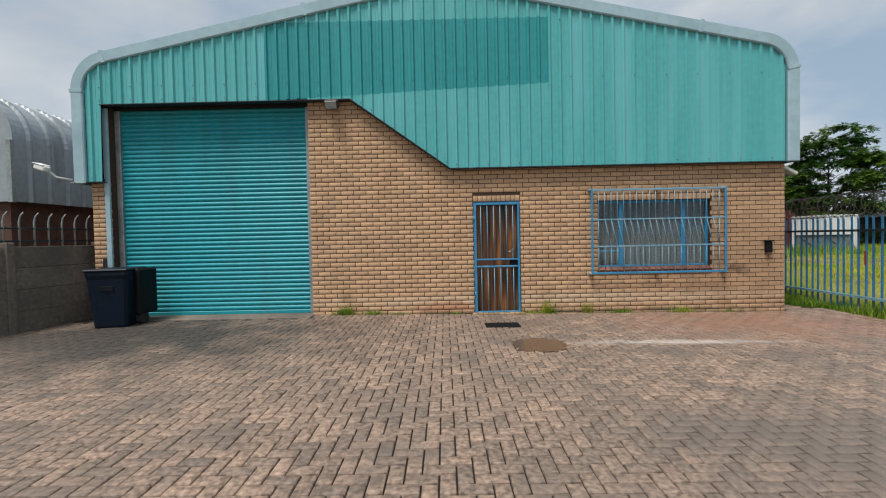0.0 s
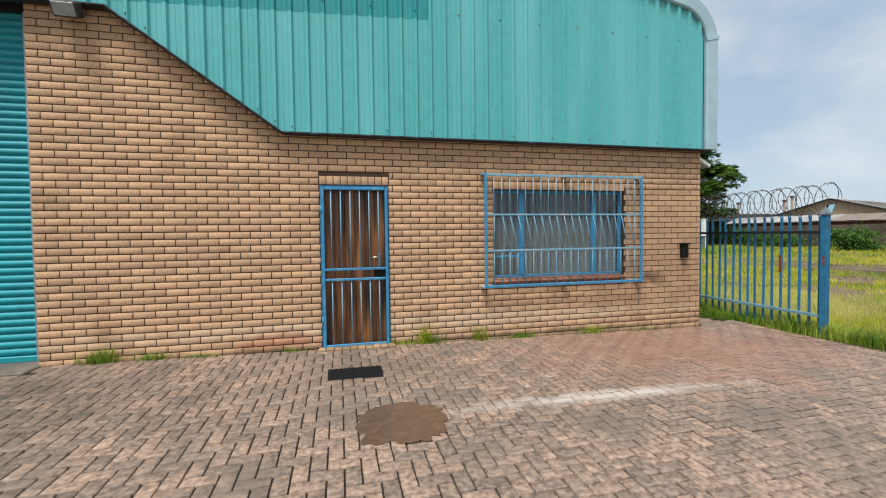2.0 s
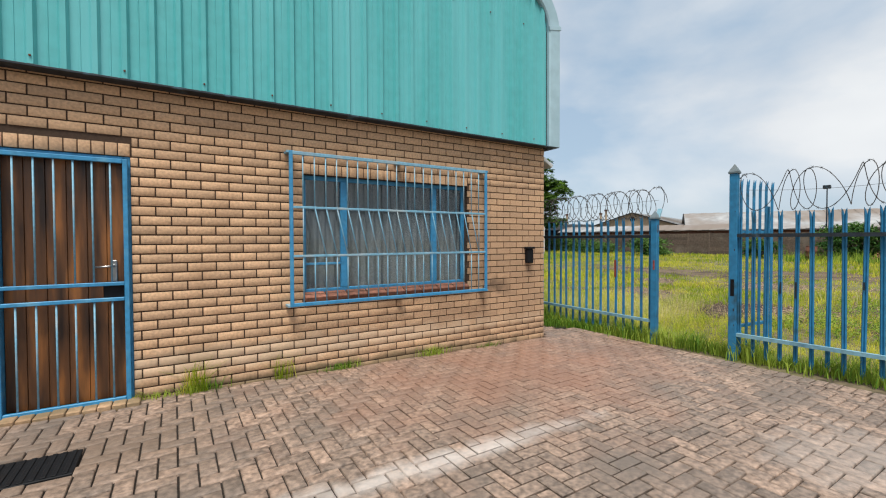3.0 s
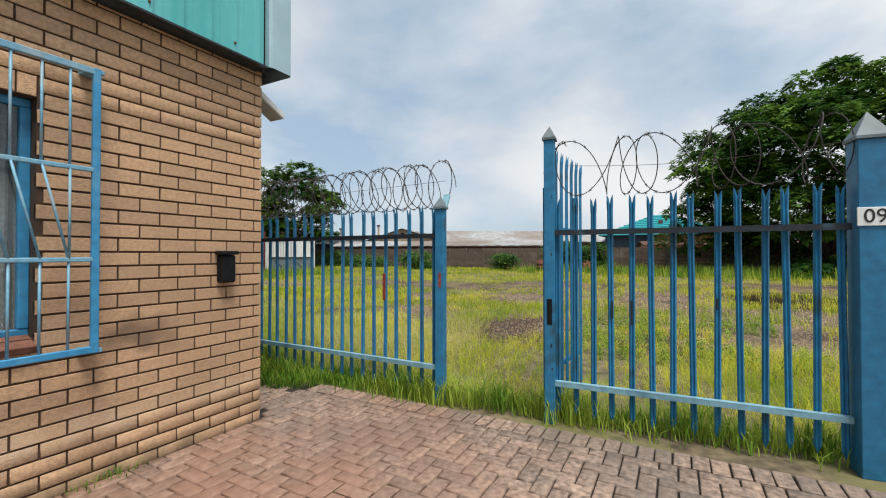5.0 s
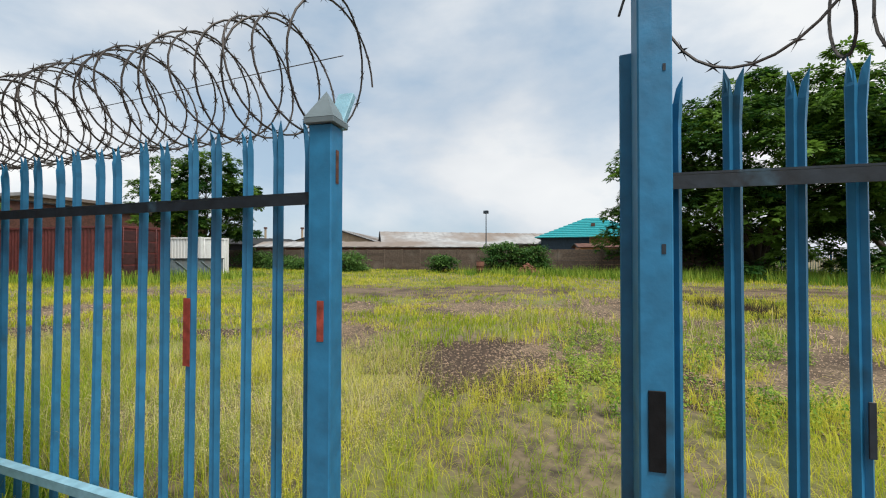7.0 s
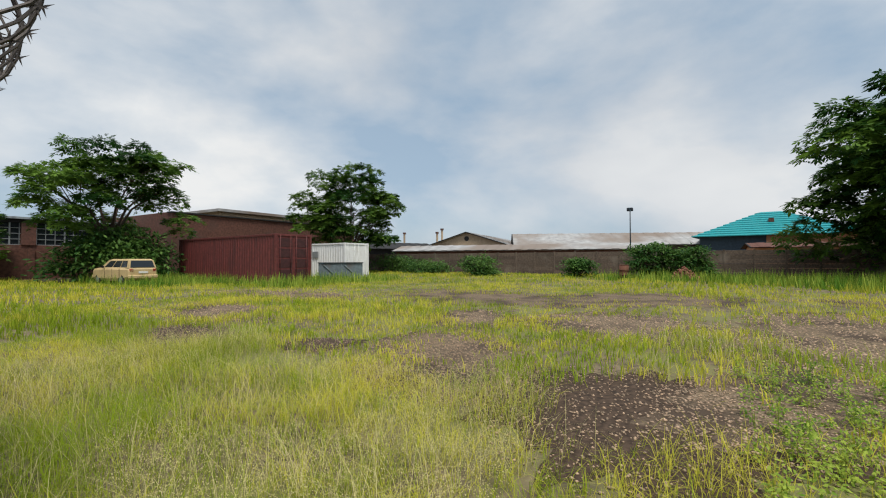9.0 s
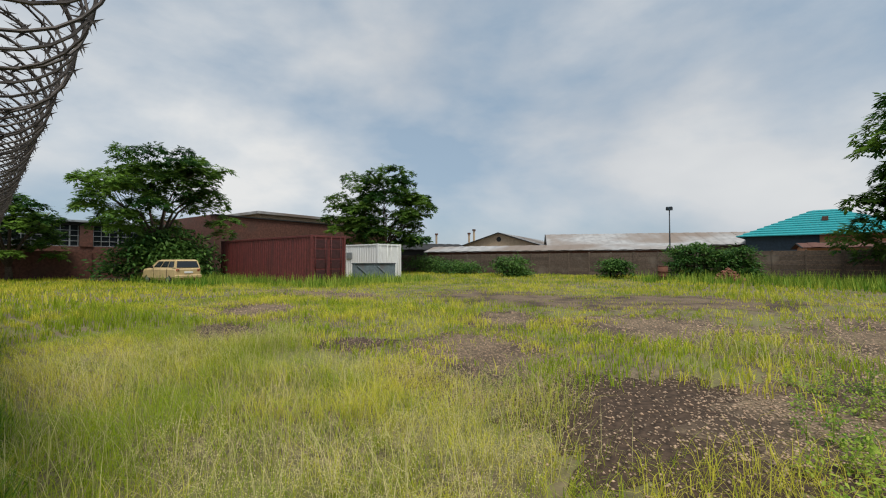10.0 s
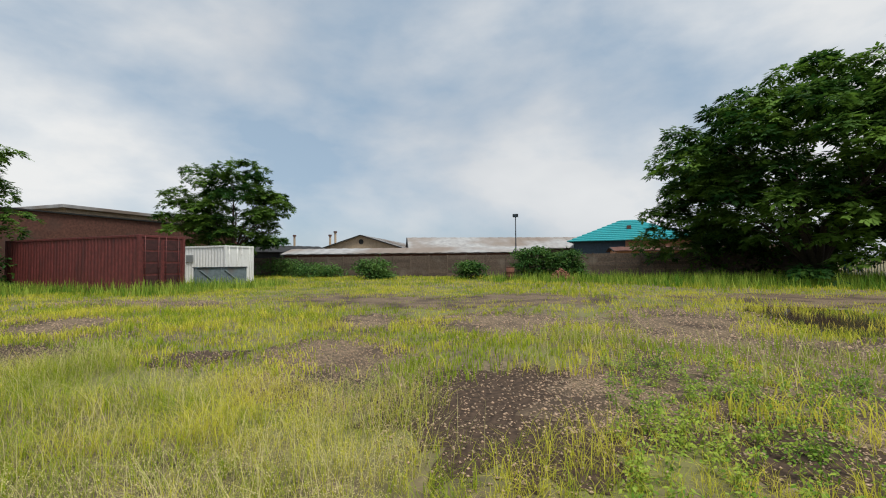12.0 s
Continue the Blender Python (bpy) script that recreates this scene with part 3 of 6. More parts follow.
# near-black sheets colour in the shade behind cladding and shutter
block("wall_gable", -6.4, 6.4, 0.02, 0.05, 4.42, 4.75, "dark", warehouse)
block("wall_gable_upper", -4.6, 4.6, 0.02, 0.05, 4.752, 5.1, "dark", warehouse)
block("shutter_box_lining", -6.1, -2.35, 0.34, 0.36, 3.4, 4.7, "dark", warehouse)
block("inner_partition", -2.2, 6.2, 2.2, 2.3, 0, 4.0, "plaster", warehouse)
block("floor_slab", X0 + 0.25, X1 - 0.25, 0.25, 13.8, -0.2, 0.06, "concrete", warehouse)

# ---- roller shutter ----
shutter = base("roller_shutter", label="closed turquoise corrugated steel roller shutter door", category="roller door", kind="structure")
SL = 0.0835
prof = []
for k in range(9):
    w = math.pi * k / 8
    prof.append((-0.019 * math.sin(w) ** 0.8 if 0 < k < 8 else 0.0, 0.006 + (SL - 0.012) * k / 8))
s = Shape()
ln = SHUT[1] - SHUT[0] - 0.16
chain = [(0.006, 0.0)] + prof + [(0.006, SL)]
for (ya, za), (yb, zb) in zip(chain, chain[1:]):
    s.face([(0, ya, za), (ln, ya, za), (ln, yb, zb), (0, yb, zb)])
slat_mesh = s.mesh("slat", "roller", False)
for k in range(46):
    ob = new("slat", slat_mesh)
    ob.parent, ob.location = shutter, (SHUT[0] + 0.08, 0.20, 0.16 + k * SL)
block("bottom_bar", SHUT[0] + 0.08, SHUT[1] - 0.08, 0.17, 0.215, 0.085, 0.155, "roller", shutter, 0.008)
for xa in (SHUT[0] + 0.002, SHUT[1] - 0.10):
    block("guide", xa, xa + 0.10, 0.14, 0.26, 0.06, 4.0, "galv", shutter, 0.006)
# drum cover in near black, so the gap above the slats reads as shade
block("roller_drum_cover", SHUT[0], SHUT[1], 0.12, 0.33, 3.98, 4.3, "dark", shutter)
tagged(block("shutter_threshold", SHUT[0] - 0.1, SHUT[1] + 0.02, -0.28, 0.33, -0.05, 0.088, "concrete", c=0.015), "worn concrete threshold under the roller door", "threshold", kind="structure")
block("guide_flashing", SHUT[0] - 0.10, SHUT[0] - 0.004, -0.03, 0.10, 0.9, 3.99, "trim", warehouse, 0.005)

# ---- front door ----
door = base("door_1", label="closed varnished wooden door behind a blue security gate", category="door", kind="structure")
dx0, dx1, dz0, dz1 = DOOR
for k in range(6):
    w = (dx1 - dx0 - 0.10) / 6
    block("door_board", dx0 + 0.05 + k * w + 0.0015, dx0 + 0.05 + (k + 1) * w - 0.0015, 0.085, 0.12, dz0 + 0.03, dz1 - 0.05, "wood", door, 0.003)
for a, b, c, d in ((dx0, dx0 + 0.048, dz0, dz1), (dx1 - 0.048, dx1, dz0, dz1), (dx0 + 0.049, dx1 - 0.049, dz1 - 0.048, dz1)):
    block("door_frame", a, b, 0.012, 0.13, c, d, "blue", door, 0.006)
block("lock_box", dx1 - 0.20, dx1 - 0.052, 0.0, 0.05, 0.92, 1.06, "black", door, 0.008)
block("handle_plate", dx1 - 0.15, dx1 - 0.11, 0.068, 0.084, 1.02, 1.24, "steel", door, 0.005)
Shape().tube([(dx1 - 0.13, 0.07, 1.19), (dx1 - 0.13, 0.02, 1.19), (dx1 - 0.15, 0.01, 1.19), (dx1 - 0.25, 0.01, 1.185)], 0.009).make("handle", "steel", door, True)
gate = base("security_gate", label="blue barred steel security gate across the front door", category="gate")
gx0, gx1, gz0, gz1 = dx0 + 0.02, dx1 - 0.02, dz0 + 0.02, dz1 - 0.03
for a, b, c, d in ((gx0, gx0 + 0.035, gz0, gz1), (gx1 - 0.035, gx1, gz0, gz1), (gx0 + 0.036, gx1 - 0.036, gz0, gz0 + 0.035), (gx0 + 0.036, gx1 - 0.036, gz1 - 0.035, gz1),
                   (gx0 + 0.036, gx1 - 0.036, 0.90, 0.93), (gx0 + 0.036, gx1 - 0.036, 1.03, 1.06)):
    block("gate_frame", a, b, -0.035, -0.003, c, d, "blue", gate, 0.004)
for k in range(6):
    x = gx0 + 0.036 + (gx1 - gx0 - 0.072) * (k + 0.7) / 6.4
    for za, zb in ((gz0 + 0.035, 0.90), (1.06, gz1 - 0.035)):
        Shape().tube([(x, -0.018, za), (x, -0.018, zb)], 0.0075, 6).make("bar", "grille", gate, True)
for z in (0.35, 1.75):
    Shape().tube([(gx0 - 0.004, -0.03, z), (gx0 - 0.004, -0.03, z + 0.1)], 0.014, 8).make("hinge", "blue", gate, True)
# step and drain before the door
step = base("door_step", label="low worn brick-on-edge step under the front door", category="step", kind="structure")
for k in range(10):
    block("brick", dx0 - 0.04 + k * 0.096, dx0 + 0.05 + k * 0.096, -0.16, -0.004, yard_z(1.1) - 0.03, yard_z(1.1) + 0.025 + 0.004 * ((k * 5) % 3), "brick", step, 0.006)
drain = base("drain_grate", label="dark iron drain grate set in the paving", category="drain")
zz = yard_z(1.15)
block("drain_frame", 0.78, 1.34, -1.25, -0.90, zz - 0.02, zz + 0.006, "black", drain, 0.004)
for k in range(11):
    block("bar", 0.80 + k * 0.049, 0.825 + k * 0.049, -1.24, -0.91, zz + 0.006, zz + 0.013, "black", drain, 0.002)

# ---- window ----
window = base("window_1", label="blue steel-framed window with grey curtains behind a burglar grille", category="window", kind="structure")
wx0, wx1, wz0, wz1 = WIN
FR = 0.045
ws = (wx0, wx0 + 0.46, wx1 - 0.46, wx1)
for a, b, c, d in ((wx0, wx1, wz0, wz0 + FR), (wx0, wx1, wz1 - FR, wz1)):
    block("window_frame", a, b, 0.075, 0.12, c, d, "blue", window, 0.005)
for x in ws:
    xa = min(max(x - FR / 2, wx0), wx1 - FR)
    wide = 0.03 if x in (ws[1], ws[2]) else 0.0
    block("window_mullion", xa - wide / 2, xa + FR + wide / 2, 0.072, 0.118, wz0 + FR + 0.001, wz1 - FR - 0.001, "blue", window, 0.005)
for a, b in zip(ws, ws[1:]):
    p = Shape().box(a + 0.03, b - 0.03, 0.094, 0.098, wz0 + FR, wz1 - FR).make("pane", "glass", window)
    p.visible_shadow = False
for a, b in ((ws[0], ws[1]), (ws[2], ws[3])):
    block("sash_bar", a + 0.04, b - 0.04, 0.068, 0.09, wz0 + 0.30, wz0 + 0.325, "blue", window, 0.003) if a == ws[0] else None
s = Shape()
n = 150
for k in range(n):
    xa, xb = wx0 + (wx1 - wx0) * k / n, wx0 + (wx1 - wx0) * (k + 1) / n
    ya = 0.20 + 0.018 * math.sin(k * 0.9) + 0.01 * math.sin(k * 0.37)
    yb = 0.20 + 0.018 * math.sin((k + 1) * 0.9) + 0.01 * math.sin((k + 1) * 0.37)
    s.face([(xa, ya, wz0 - 0.05), (xb, yb, wz0 - 0.05), (xb, yb, wz1 + 0.03), (xa, ya, wz1 + 0.03)])
    s.face([(xb, yb + 0.004, wz0 - 0.05), (xa, ya + 0.004, wz0 - 0.05), (xa, ya + 0.004, wz1 + 0.03), (xb, yb + 0.004, wz1 + 0.03)])
tagged(s.make("curtain", "curtain", None, True), "closed grey net curtain hanging inside the window", "curtain")
block("sill_bed", wx0 - 0.02, wx1 + 0.02, -0.004, 0.075, wz0 - 0.075, wz0 - 0.05, "mortar", window)
for k in range(9):
    w = (wx1 - wx0) / 9
    m = Matrix.Translation((wx0 + w * k, -0.035, wz0 - 0.07)) @ Matrix.Rotation(radians(22), 4, "X")
    Shape().box(0.006, w - 0.006, 0, 0.125, 0, 0.045, 0.006, m).make("sill_brick", "redbrick", window)

# burglar grille standing off the wall
grille = base("burglar_grille", label="pale blue welded burglar grille with bent bars", category="grille")
bx0, bx1, bz0, bz1, by = 2.855, 5.29, 0.755, 2.275, -0.115
for z in (bz0, bz0 + 0.49, bz0 + 0.98, bz1):
    h = 0.018 if z in (bz0, bz1) else 0.012
    block("grille_rail", bx0, bx1, by - 0.012, by + 0.012, z - h, z + h, "grille" if z > 1 else "blue", grille, 0.004)
for x in (bx0, bx1):
    block("grille_side", x - 0.018, x + 0.018, by - 0.013, by + 0.013, bz0 - 0.02, bz1 + 0.02, "blue", grille, 0.004)
for k in range(1, 21):
    x = bx0 + (bx1 - bx0) * k / 21
    o = 0.0 if k in (1, 20) else 0.115
    zc, zd = bz0 + 0.49, bz0 + 0.98
    Shape().tube([(x, by, bz0), (x, by, zc)], 0.0065, 6).make("bar", "grille", grille, True)
    Shape().tube([(x, by - 0.006, zd), (x + o, by - 0.006, zc)], 0.0065, 6).make("bar", "grille", grille, True)
    Shape().tube([(x, by, zd), (x, by, bz1)], 0.0065, 6).make("bar", "grille", grille, True)
for x in (bx0, (bx0 + bx1) / 2, bx1):
    for z in (bz0 - 0.01, bz1 + 0.01):
        block("bracket", x - 0.04, x + 0.04, by, 0.012, z - 0.012, z + 0.012, "grille", grille, 0.003)

# ---- small things on the front ----
flood = base("floodlight", label="grey square floodlight on the wall below the cladding", category="floodlight")
Shape().box(-0.12, 0.12, -0.09, 0.06, -0.08, 0.08, 0.015, Matrix.Translation((-1.84, -0.16, 3.93)) @ Matrix.Rotation(radians(28), 4, "X")).make("lamp_housing", "wire", flood)
Shape().box(-0.10, 0.10, -0.096, -0.088, -0.065, 0.065, 0.003, Matrix.Translation((-1.84, -0.16, 3.93)) @ Matrix.Rotation(radians(28), 4, "X")).make("lamp_glass", "galv", flood)
block("lamp_bracket", -1.87, -1.81, -0.12, 0.012, 3.9, 3.94, "galv", flood)
vent = base("wall_vent_box", label="black plastic box fixed on the brick wall", category="vent box")
block("box_body", 6.07, 6.18, -0.075, 0.0, 1.07, 1.27, "black", vent, 0.012)
block("box_lid", 6.055, 6.195, -0.09, 0.0, 1.272, 1.30, "black", vent, 0.008)
pv = base("pier_vent", label="small dark vent opening in the brick pier", category="vent")
block("vent_body", -6.24, -6.14, -0.012, 0.01, 1.04, 1.20, "dark", pv)
cctv = base("security_camera", label="white bullet security camera on a wall bracket", category="camera")
m = Matrix.Translation((-6.98, -0.35, 2.86)) @ Matrix.Rotation(radians(-22), 4, "Z") @ Matrix.Rotation(radians(14), 4, "Y")
Shape().box(-0.17, 0.17, -0.055, 0.055, -0.05, 0.05, 0.022, m).make("camera_body", "white", cctv)
Shape().box(-0.20, 0.14, -0.065, 0.065, 0.052, 0.062, 0.004, m).make("sun_shield", "white", cctv)
Shape().box(-0.176, -0.168, -0.04, 0.04, -0.04, 0.04, 0.003, m).make("lens_plate", "black", cctv)
Shape().tube([(-6.9, -0.33, 2.82), (-6.8, -0.28, 2.70), (-6.62, -0.15, 2.66)], 0.018).make("arm", "white", cctv, True)
block("mount", -6.66, -6.56, -0.16, -0.05, 2.596, 2.626, "galv", cctv)
side_lamp = base("side_lamp", label="white cased lamp fixed on the side of the building", category="lamp")
m = Matrix.Translation((6.70, 0.35, 2.66)) @ Matrix.Rotation(radians(28), 4, "Y")
Shape().box(-0.06, 0.24, -0.09, 0.09, -0.03, 0.03, 0.01, m).make("lamp_body", "white", side_lamp)
Shape().tube([(6.44, 0.3, 2.56), (6.54, 0.3, 2.60), (6.66, 0.33, 2.66)], 0.028).make("arm", "wire", side_lamp, True)
# ---- wheelie bin ----
wheelie = base("wheelie_bin", pose(-5.52, -0.62, yard_z(-5.5) + 0.002, 0, 0, 12), label="dark navy plastic wheelie bin beside the roller door", category="bin")
s = Shape()
lv = [(0.0, 0.24, 0.25, 0.28), (0.03, 0.25, 0.26, 0.29), (0.82, 0.30, 0.33, 0.36), (0.88, 0.315, 0.35, 0.38), (0.94, 0.315, 0.35, 0.38)]
for z, hx, hf, hb in lv:
    c = 0.04
    s.v += [(-hx + c, -hf, z), (hx - c, -hf, z), (hx, -hf + c, z), (hx, hb - c, z), (hx - c, hb, z), (-hx + c, hb, z), (-hx, hb - c, z), (-hx, -hf + c, z)]
for i in range(len(lv) - 1):
    for k in range(8):
        s.f.append((i * 8 + k, i * 8 + (k + 1) % 8, (i + 1) * 8 + (k + 1) % 8, (i + 1) * 8 + k))
s.f.append(tuple(reversed(range(8))))
s.make("bin_body", "bin", wheelie)
Shape().box(-0.33, 0.33, -0.37, 0.36, 0.945, 0.985, 0.018).make("lid", "bin", wheelie)
Shape().tube([(-0.28, 0.42, 0.90), (0.28, 0.42, 0.90)], 0.016).make("handle", "bin", wheelie, True)
for x in (-0.2, 0.2):
    Shape().box(x - 0.02, x + 0.02, 0.33, 0.43, 0.88, 0.92, 0.005).make("handle_lug", "bin", wheelie)
for x in (-0.28, 0.24):
    Shape().tube([(x, 0.30, 0.10), (x + 0.045, 0.30, 0.10)], 0.10, 20).make("wheel", "tyre", wheelie)
Shape().box(-0.10, 0.10, -0.325, -0.312, 0.62, 0.70, 0.003).make("faded_mark", "black", wheelie)
# folded lid of a second bin leaning behind
second = base("bin_lid", pose(-5.16, -0.42, yard_z(-5) + 0.17), label="black plastic bin lid hanging behind the bin", category="bin lid")
Shape().box(-0.05, 0.05, -0.24, 0.24, 0.0, 0.80, 0.03).make("lid_panel", "black", second)
Shape().tube([(-0.05, -0.1, -0.06), (0.03, -0.1, -0.06)], 0.11, 18).make("wheel", "tyre", second)


# ---- palisade fence and gate ----
def pale_mesh(name, low, top, mat="fence"):
    """A folded steel pale with a splayed split head and a pointed foot."""
    xs = [-0.021, -0.011, 0.0, 0.011, 0.021]
    ds = [0.0, -0.014, -0.004, -0.014, 0.0]
    rows = [(low + 0.05, 1.0, 0.0), (top - 0.13, 1.0, 0.0), (top - 0.07, 1.12, -0.004)]
    s = Shape()
    th = 0.004
    for side in (0, 1):
        k = len(s.v)
        for z, w, b in rows:
            s.v += [(x * w, d + b + th * side, z) for x, d in zip(xs, ds)]
        s.v += [(-0.022, -0.014 + th * side, top), (-0.008, -0.010 + th * side, top - 0.028), (0.008, -0.010 + th * side, top - 0.028), (0.022, -0.016 + th * side, top), (0.0, th * side, low)]
        fs = []
        for r in range(2):
            for c in range(4):
                fs.append((k + r * 5 + c, k + r * 5 + c + 1, k + (r + 1) * 5 + c + 1, k + (r + 1) * 5 + c))
        fs += [(k + 10, k + 11, k + 16, k + 15), (k + 11, k + 12, k + 16), (k + 12, k + 13, k + 17), (k + 13, k + 14, k + 18, k + 17), (k, k + 19, k + 1), (k + 1, k + 19, k + 2), (k + 2, k + 19, k + 3), (k + 3, k + 19, k + 4)]
        s.f += [tuple(reversed(f)) for f in fs] if side else fs
    n = 20
    loop = [0, 5, 10, 15, 16, 12, 17, 18, 14, 9, 4, 19]
    for a, b in zip(loop, loop[1:] + loop[:1]):
        s.f.append((b, a, a + n, b + n))
    return s.mesh(name, mat)


FX = 7.32
PALE = pale_mesh("pale", 0.0, 1.72)
PALE_TALL = pale_mesh("pale_tall", 0.06, 2.16)
placed = set(scene.objects)


def along(x, y, way):
    """A run's own frame: its length goes along y, turned by an angle in degrees."""
    return Matrix.Translation((x, y, -0.03)) @ Matrix.Rotation(radians(way), 4, "Z")


def palisade(name, m, start, step, count, ln, label, blots=()):
    """A run of pales on two rails; step and length may run backwards."""
    f = base(name, m, label=label, category="fence")
    for k in range(count):
        p = new("pale", PALE)
        p.parent = f
        p.matrix_basis = Matrix.Translation((0.028, start + step * k + 0.005 * math.sin(k * 4.7), 0.03 + 0.012 * math.sin(k * 2.3))) @ Matrix.Rotation(radians(-90 + 1.5 * math.sin(k * 5.1)), 4, "Z") @ Matrix.Rotation(radians(0.5 * math.sin(k * 3.3)), 4, "Y")
    a, b = min(0, ln), max(0, ln)
    s = Shape()
    s.box(-0.032, 0.010, a, b, 1.487, 1.493)
    s.box(-0.032, -0.027, a, b, 1.452, 1.486)
    s.make("rail", "rail", f)
    s = Shape()
    s.box(-0.030, 0.012, a, b, 0.302, 0.308)
    s.box(-0.030, -0.025, a, b, 0.268, 0.301)
    s.make("rail", "railpale", f)
    for k, z, h in blots:
        y = start + step * k
        Shape().box(0.0085, 0.0125, y - 0.009, y + 0.006, z, z + h, 0.001).make("bare_patch", "rail", f)
    return f


def post(x, y, h, w, label, cap=0.10, mat="fence"):
    p = base("fence_post", Matrix.Translation((x, y, -0.06)), label=label, category="fence post", group="blue posts of the palisade fence")
    Shape().box(-w / 2, w / 2, -w / 2, w / 2, 0, h, 0.004).make("post_shaft", mat, p)
    s = Shape()
    e = w / 2 + 0.012
    s.box(-e, e, -e, e, h + 0.001, h + 0.02, 0.002)
    for a, b in (((-e, -e), (e, -e)), ((e, -e), (e, e)), ((e, e), (-e, e)), ((-e, e), (-e, -e))):
        s.face([(*a, h + 0.02), (*b, h + 0.02), (0, 0, h + 0.02 + cap)])
    s.make("post_cap", "skipgrey", p)
    return p


def wire_bracket(p, h, lean):
    m = Matrix.Translation((0.02, -0.02, h)) @ Matrix.Rotation(radians(lean), 4, "Y")
    Shape().box(-0.012, 0.012, -0.03, 0.03, 0.0, 0.17, 0.003, m).make("wire_bracket", "railpale", p)


LONG = along(7.395, -1.165, -7.0)
BAY = 3.08
for k in range(3):
    bay = LONG @ Matrix.Translation((0, BAY * k, 0))
    palisade("palisade_fence", bay, 0.085, 0.1392, 21, BAY, "blue steel palisade fence topped with razor wire")
    if k:
        pm = post(*bay.translation.xy, 1.74, 0.082, "blue square steel intermediate fence post")
        wire_bracket(pm, 1.74, 32)
palisade("palisade_fence", along(FX, -2.14, -3.0), -0.055, -0.1345, 14, -1.83, "blue steel palisade fence panel beside the open gate",
         ((3, 0.82, 0.13), (4, 0.78, 0.18), (8, 0.92, 0.08)))
pl = post(7.395, -1.165, 1.74, 0.082, "blue square steel gate post with a bracket")
wire_bracket(pl, 1.74, 32)
Shape().box(-0.0425, -0.0415, -0.018, 0.006, 1.04, 1.17).make("paint_mark", "redmark", pl, False)
Shape().box(-0.012, 0.006, -0.043, -0.0415, 1.55, 1.66).make("chipped_paint", "rust", pl)
pr = post(FX, -2.14, 2.24, 0.082, "tall blue square steel gate post with a pyramid cap")
block("lock_slot", -0.045, -0.0405, -0.02, 0.02, 0.78, 0.98, "black", pr, 0.001)
for z, w in ((0.42, 0.006), (0.60, 0.009), (1.32, 0.007), (1.78, 0.005)):
    block("chipped_paint", -0.0425, -0.0412, -0.03 + w, -0.03 + 2.4 * w, z, z + 3.5 * w, "rail", pr, 0.0)
pn = post(FX - 0.11, -4.05, 2.02, 0.15, "thick blue steel post carrying a house number", 0.16)
block("number_plate", -0.084, -0.077, -0.10, 0.085, 1.50, 1.61, "white", pn, 0.002)
fc = bpy.data.curves.new("house_number", "FONT")
fc.body, fc.size, fc.extrude, fc.align_x, fc.align_y = "09", 0.115, 0.001, "CENTER", "CENTER"
fc.materials.append(M["vinyl"])
num = new("house_number", fc)
num.parent = pn
num.matrix_basis = Matrix.Translation((-0.0855, 0.0, 1.555)) @ Matrix(((0, 0, -1, 0), (-1, 0, 0, 0), (0, 1, 0, 0), (0, 0, 0, 1)))
# one pale of the long run carries a red paint mark
s = Shape()
s.box(0.0095, 0.0125, 0.642 - 0.017, 0.642 + 0.017, 0.86, 1.12)
mark = tagged(s.make("red_paint_mark", "redmark"), "red paint sprayed on one fence pale", "paint mark", kind="structure")
mark.matrix_basis = LONG

leaf_gate = base("gate_leaf", Matrix.Translation((FX + 0.05, -2.12, -0.03)) @ Matrix.Rotation(radians(-12), 4, "Z"), label="open blue palisade gate leaf swung into the lot", category="gate")
for k in range(6):
    p = new("pale", PALE_TALL)
    p.parent = leaf_gate
    p.matrix_basis = Matrix.Translation((0.09 + k * 0.135, -0.03, 0.0))
for z in (0.35, 1.50):
    block("rail", 0.03, 0.82, -0.025, 0.012, z, z + 0.035, "fence", leaf_gate, 0.003)
for x in (0.03, 0.80):
    block("stile", x - 0.02, x + 0.02, 0.013, 0.05, 0.2, 1.85, "fence", leaf_gate, 0.003)


def razor_coil(label, m, ln, radius, pitch, seed, squash=1.0):
    """Coiled barbed tape: an uneven helix with short barbs."""
    c = base("razor_wire", m, label=label, category="razor wire")
    turns = abs(ln) / pitch
    n = int(turns * 26)
    r = random.Random(seed)
    for strand in (0, 1):
        pts = []
        for k in range(n + 1):
            t = k / n
            w = 2 * math.pi * turns * t * (1 if strand == 0 else -1) + strand * 2.2
            rad = radius * (1 + 0.13 * noise.noise((t * turns * 1.3, seed, strand * 9.0)))
            y = ln * t + pitch * 0.42 * math.sin(w * 0.5 + seed) * (1 - squash * 0.5) + radius * 0.6 * math.cos(w) * (1 - squash)
            pts.append((rad * math.cos(w) * squash, y, rad * math.sin(w) + 0.02 * noise.noise((t * 9, 4.0, seed))))
        s = Shape()
        s.tube(pts, 0.0038, 5)
        for k in range(2, n - 1, 2):
            p = Vector(pts[k])
            d = (Vector(pts[k + 1]) - p).normalized()
            o = Vector((p.x, 0, p.z)).normalized()
            for sg in (-1, 1):
                a = p + d * 0.020 * sg
                s.face([p - d * 0.005 + o * 0.003, p + d * 0.005 + o * 0.003, a + o * 0.018])
                s.face([p + d * 0.005 - o * 0.003, p - d * 0.005 - o * 0.003, a - o * 0.018])
        s.make("wire_strand", "wire", c)
    s = Shape()
    s.tube([(0, ln * k / 20, 0.03 - 0.05 * math.sin(math.pi * k / 20)) for k in range(21)], 0.0018, 5)
    s.make("tension_wire", "wire", c)
    return c


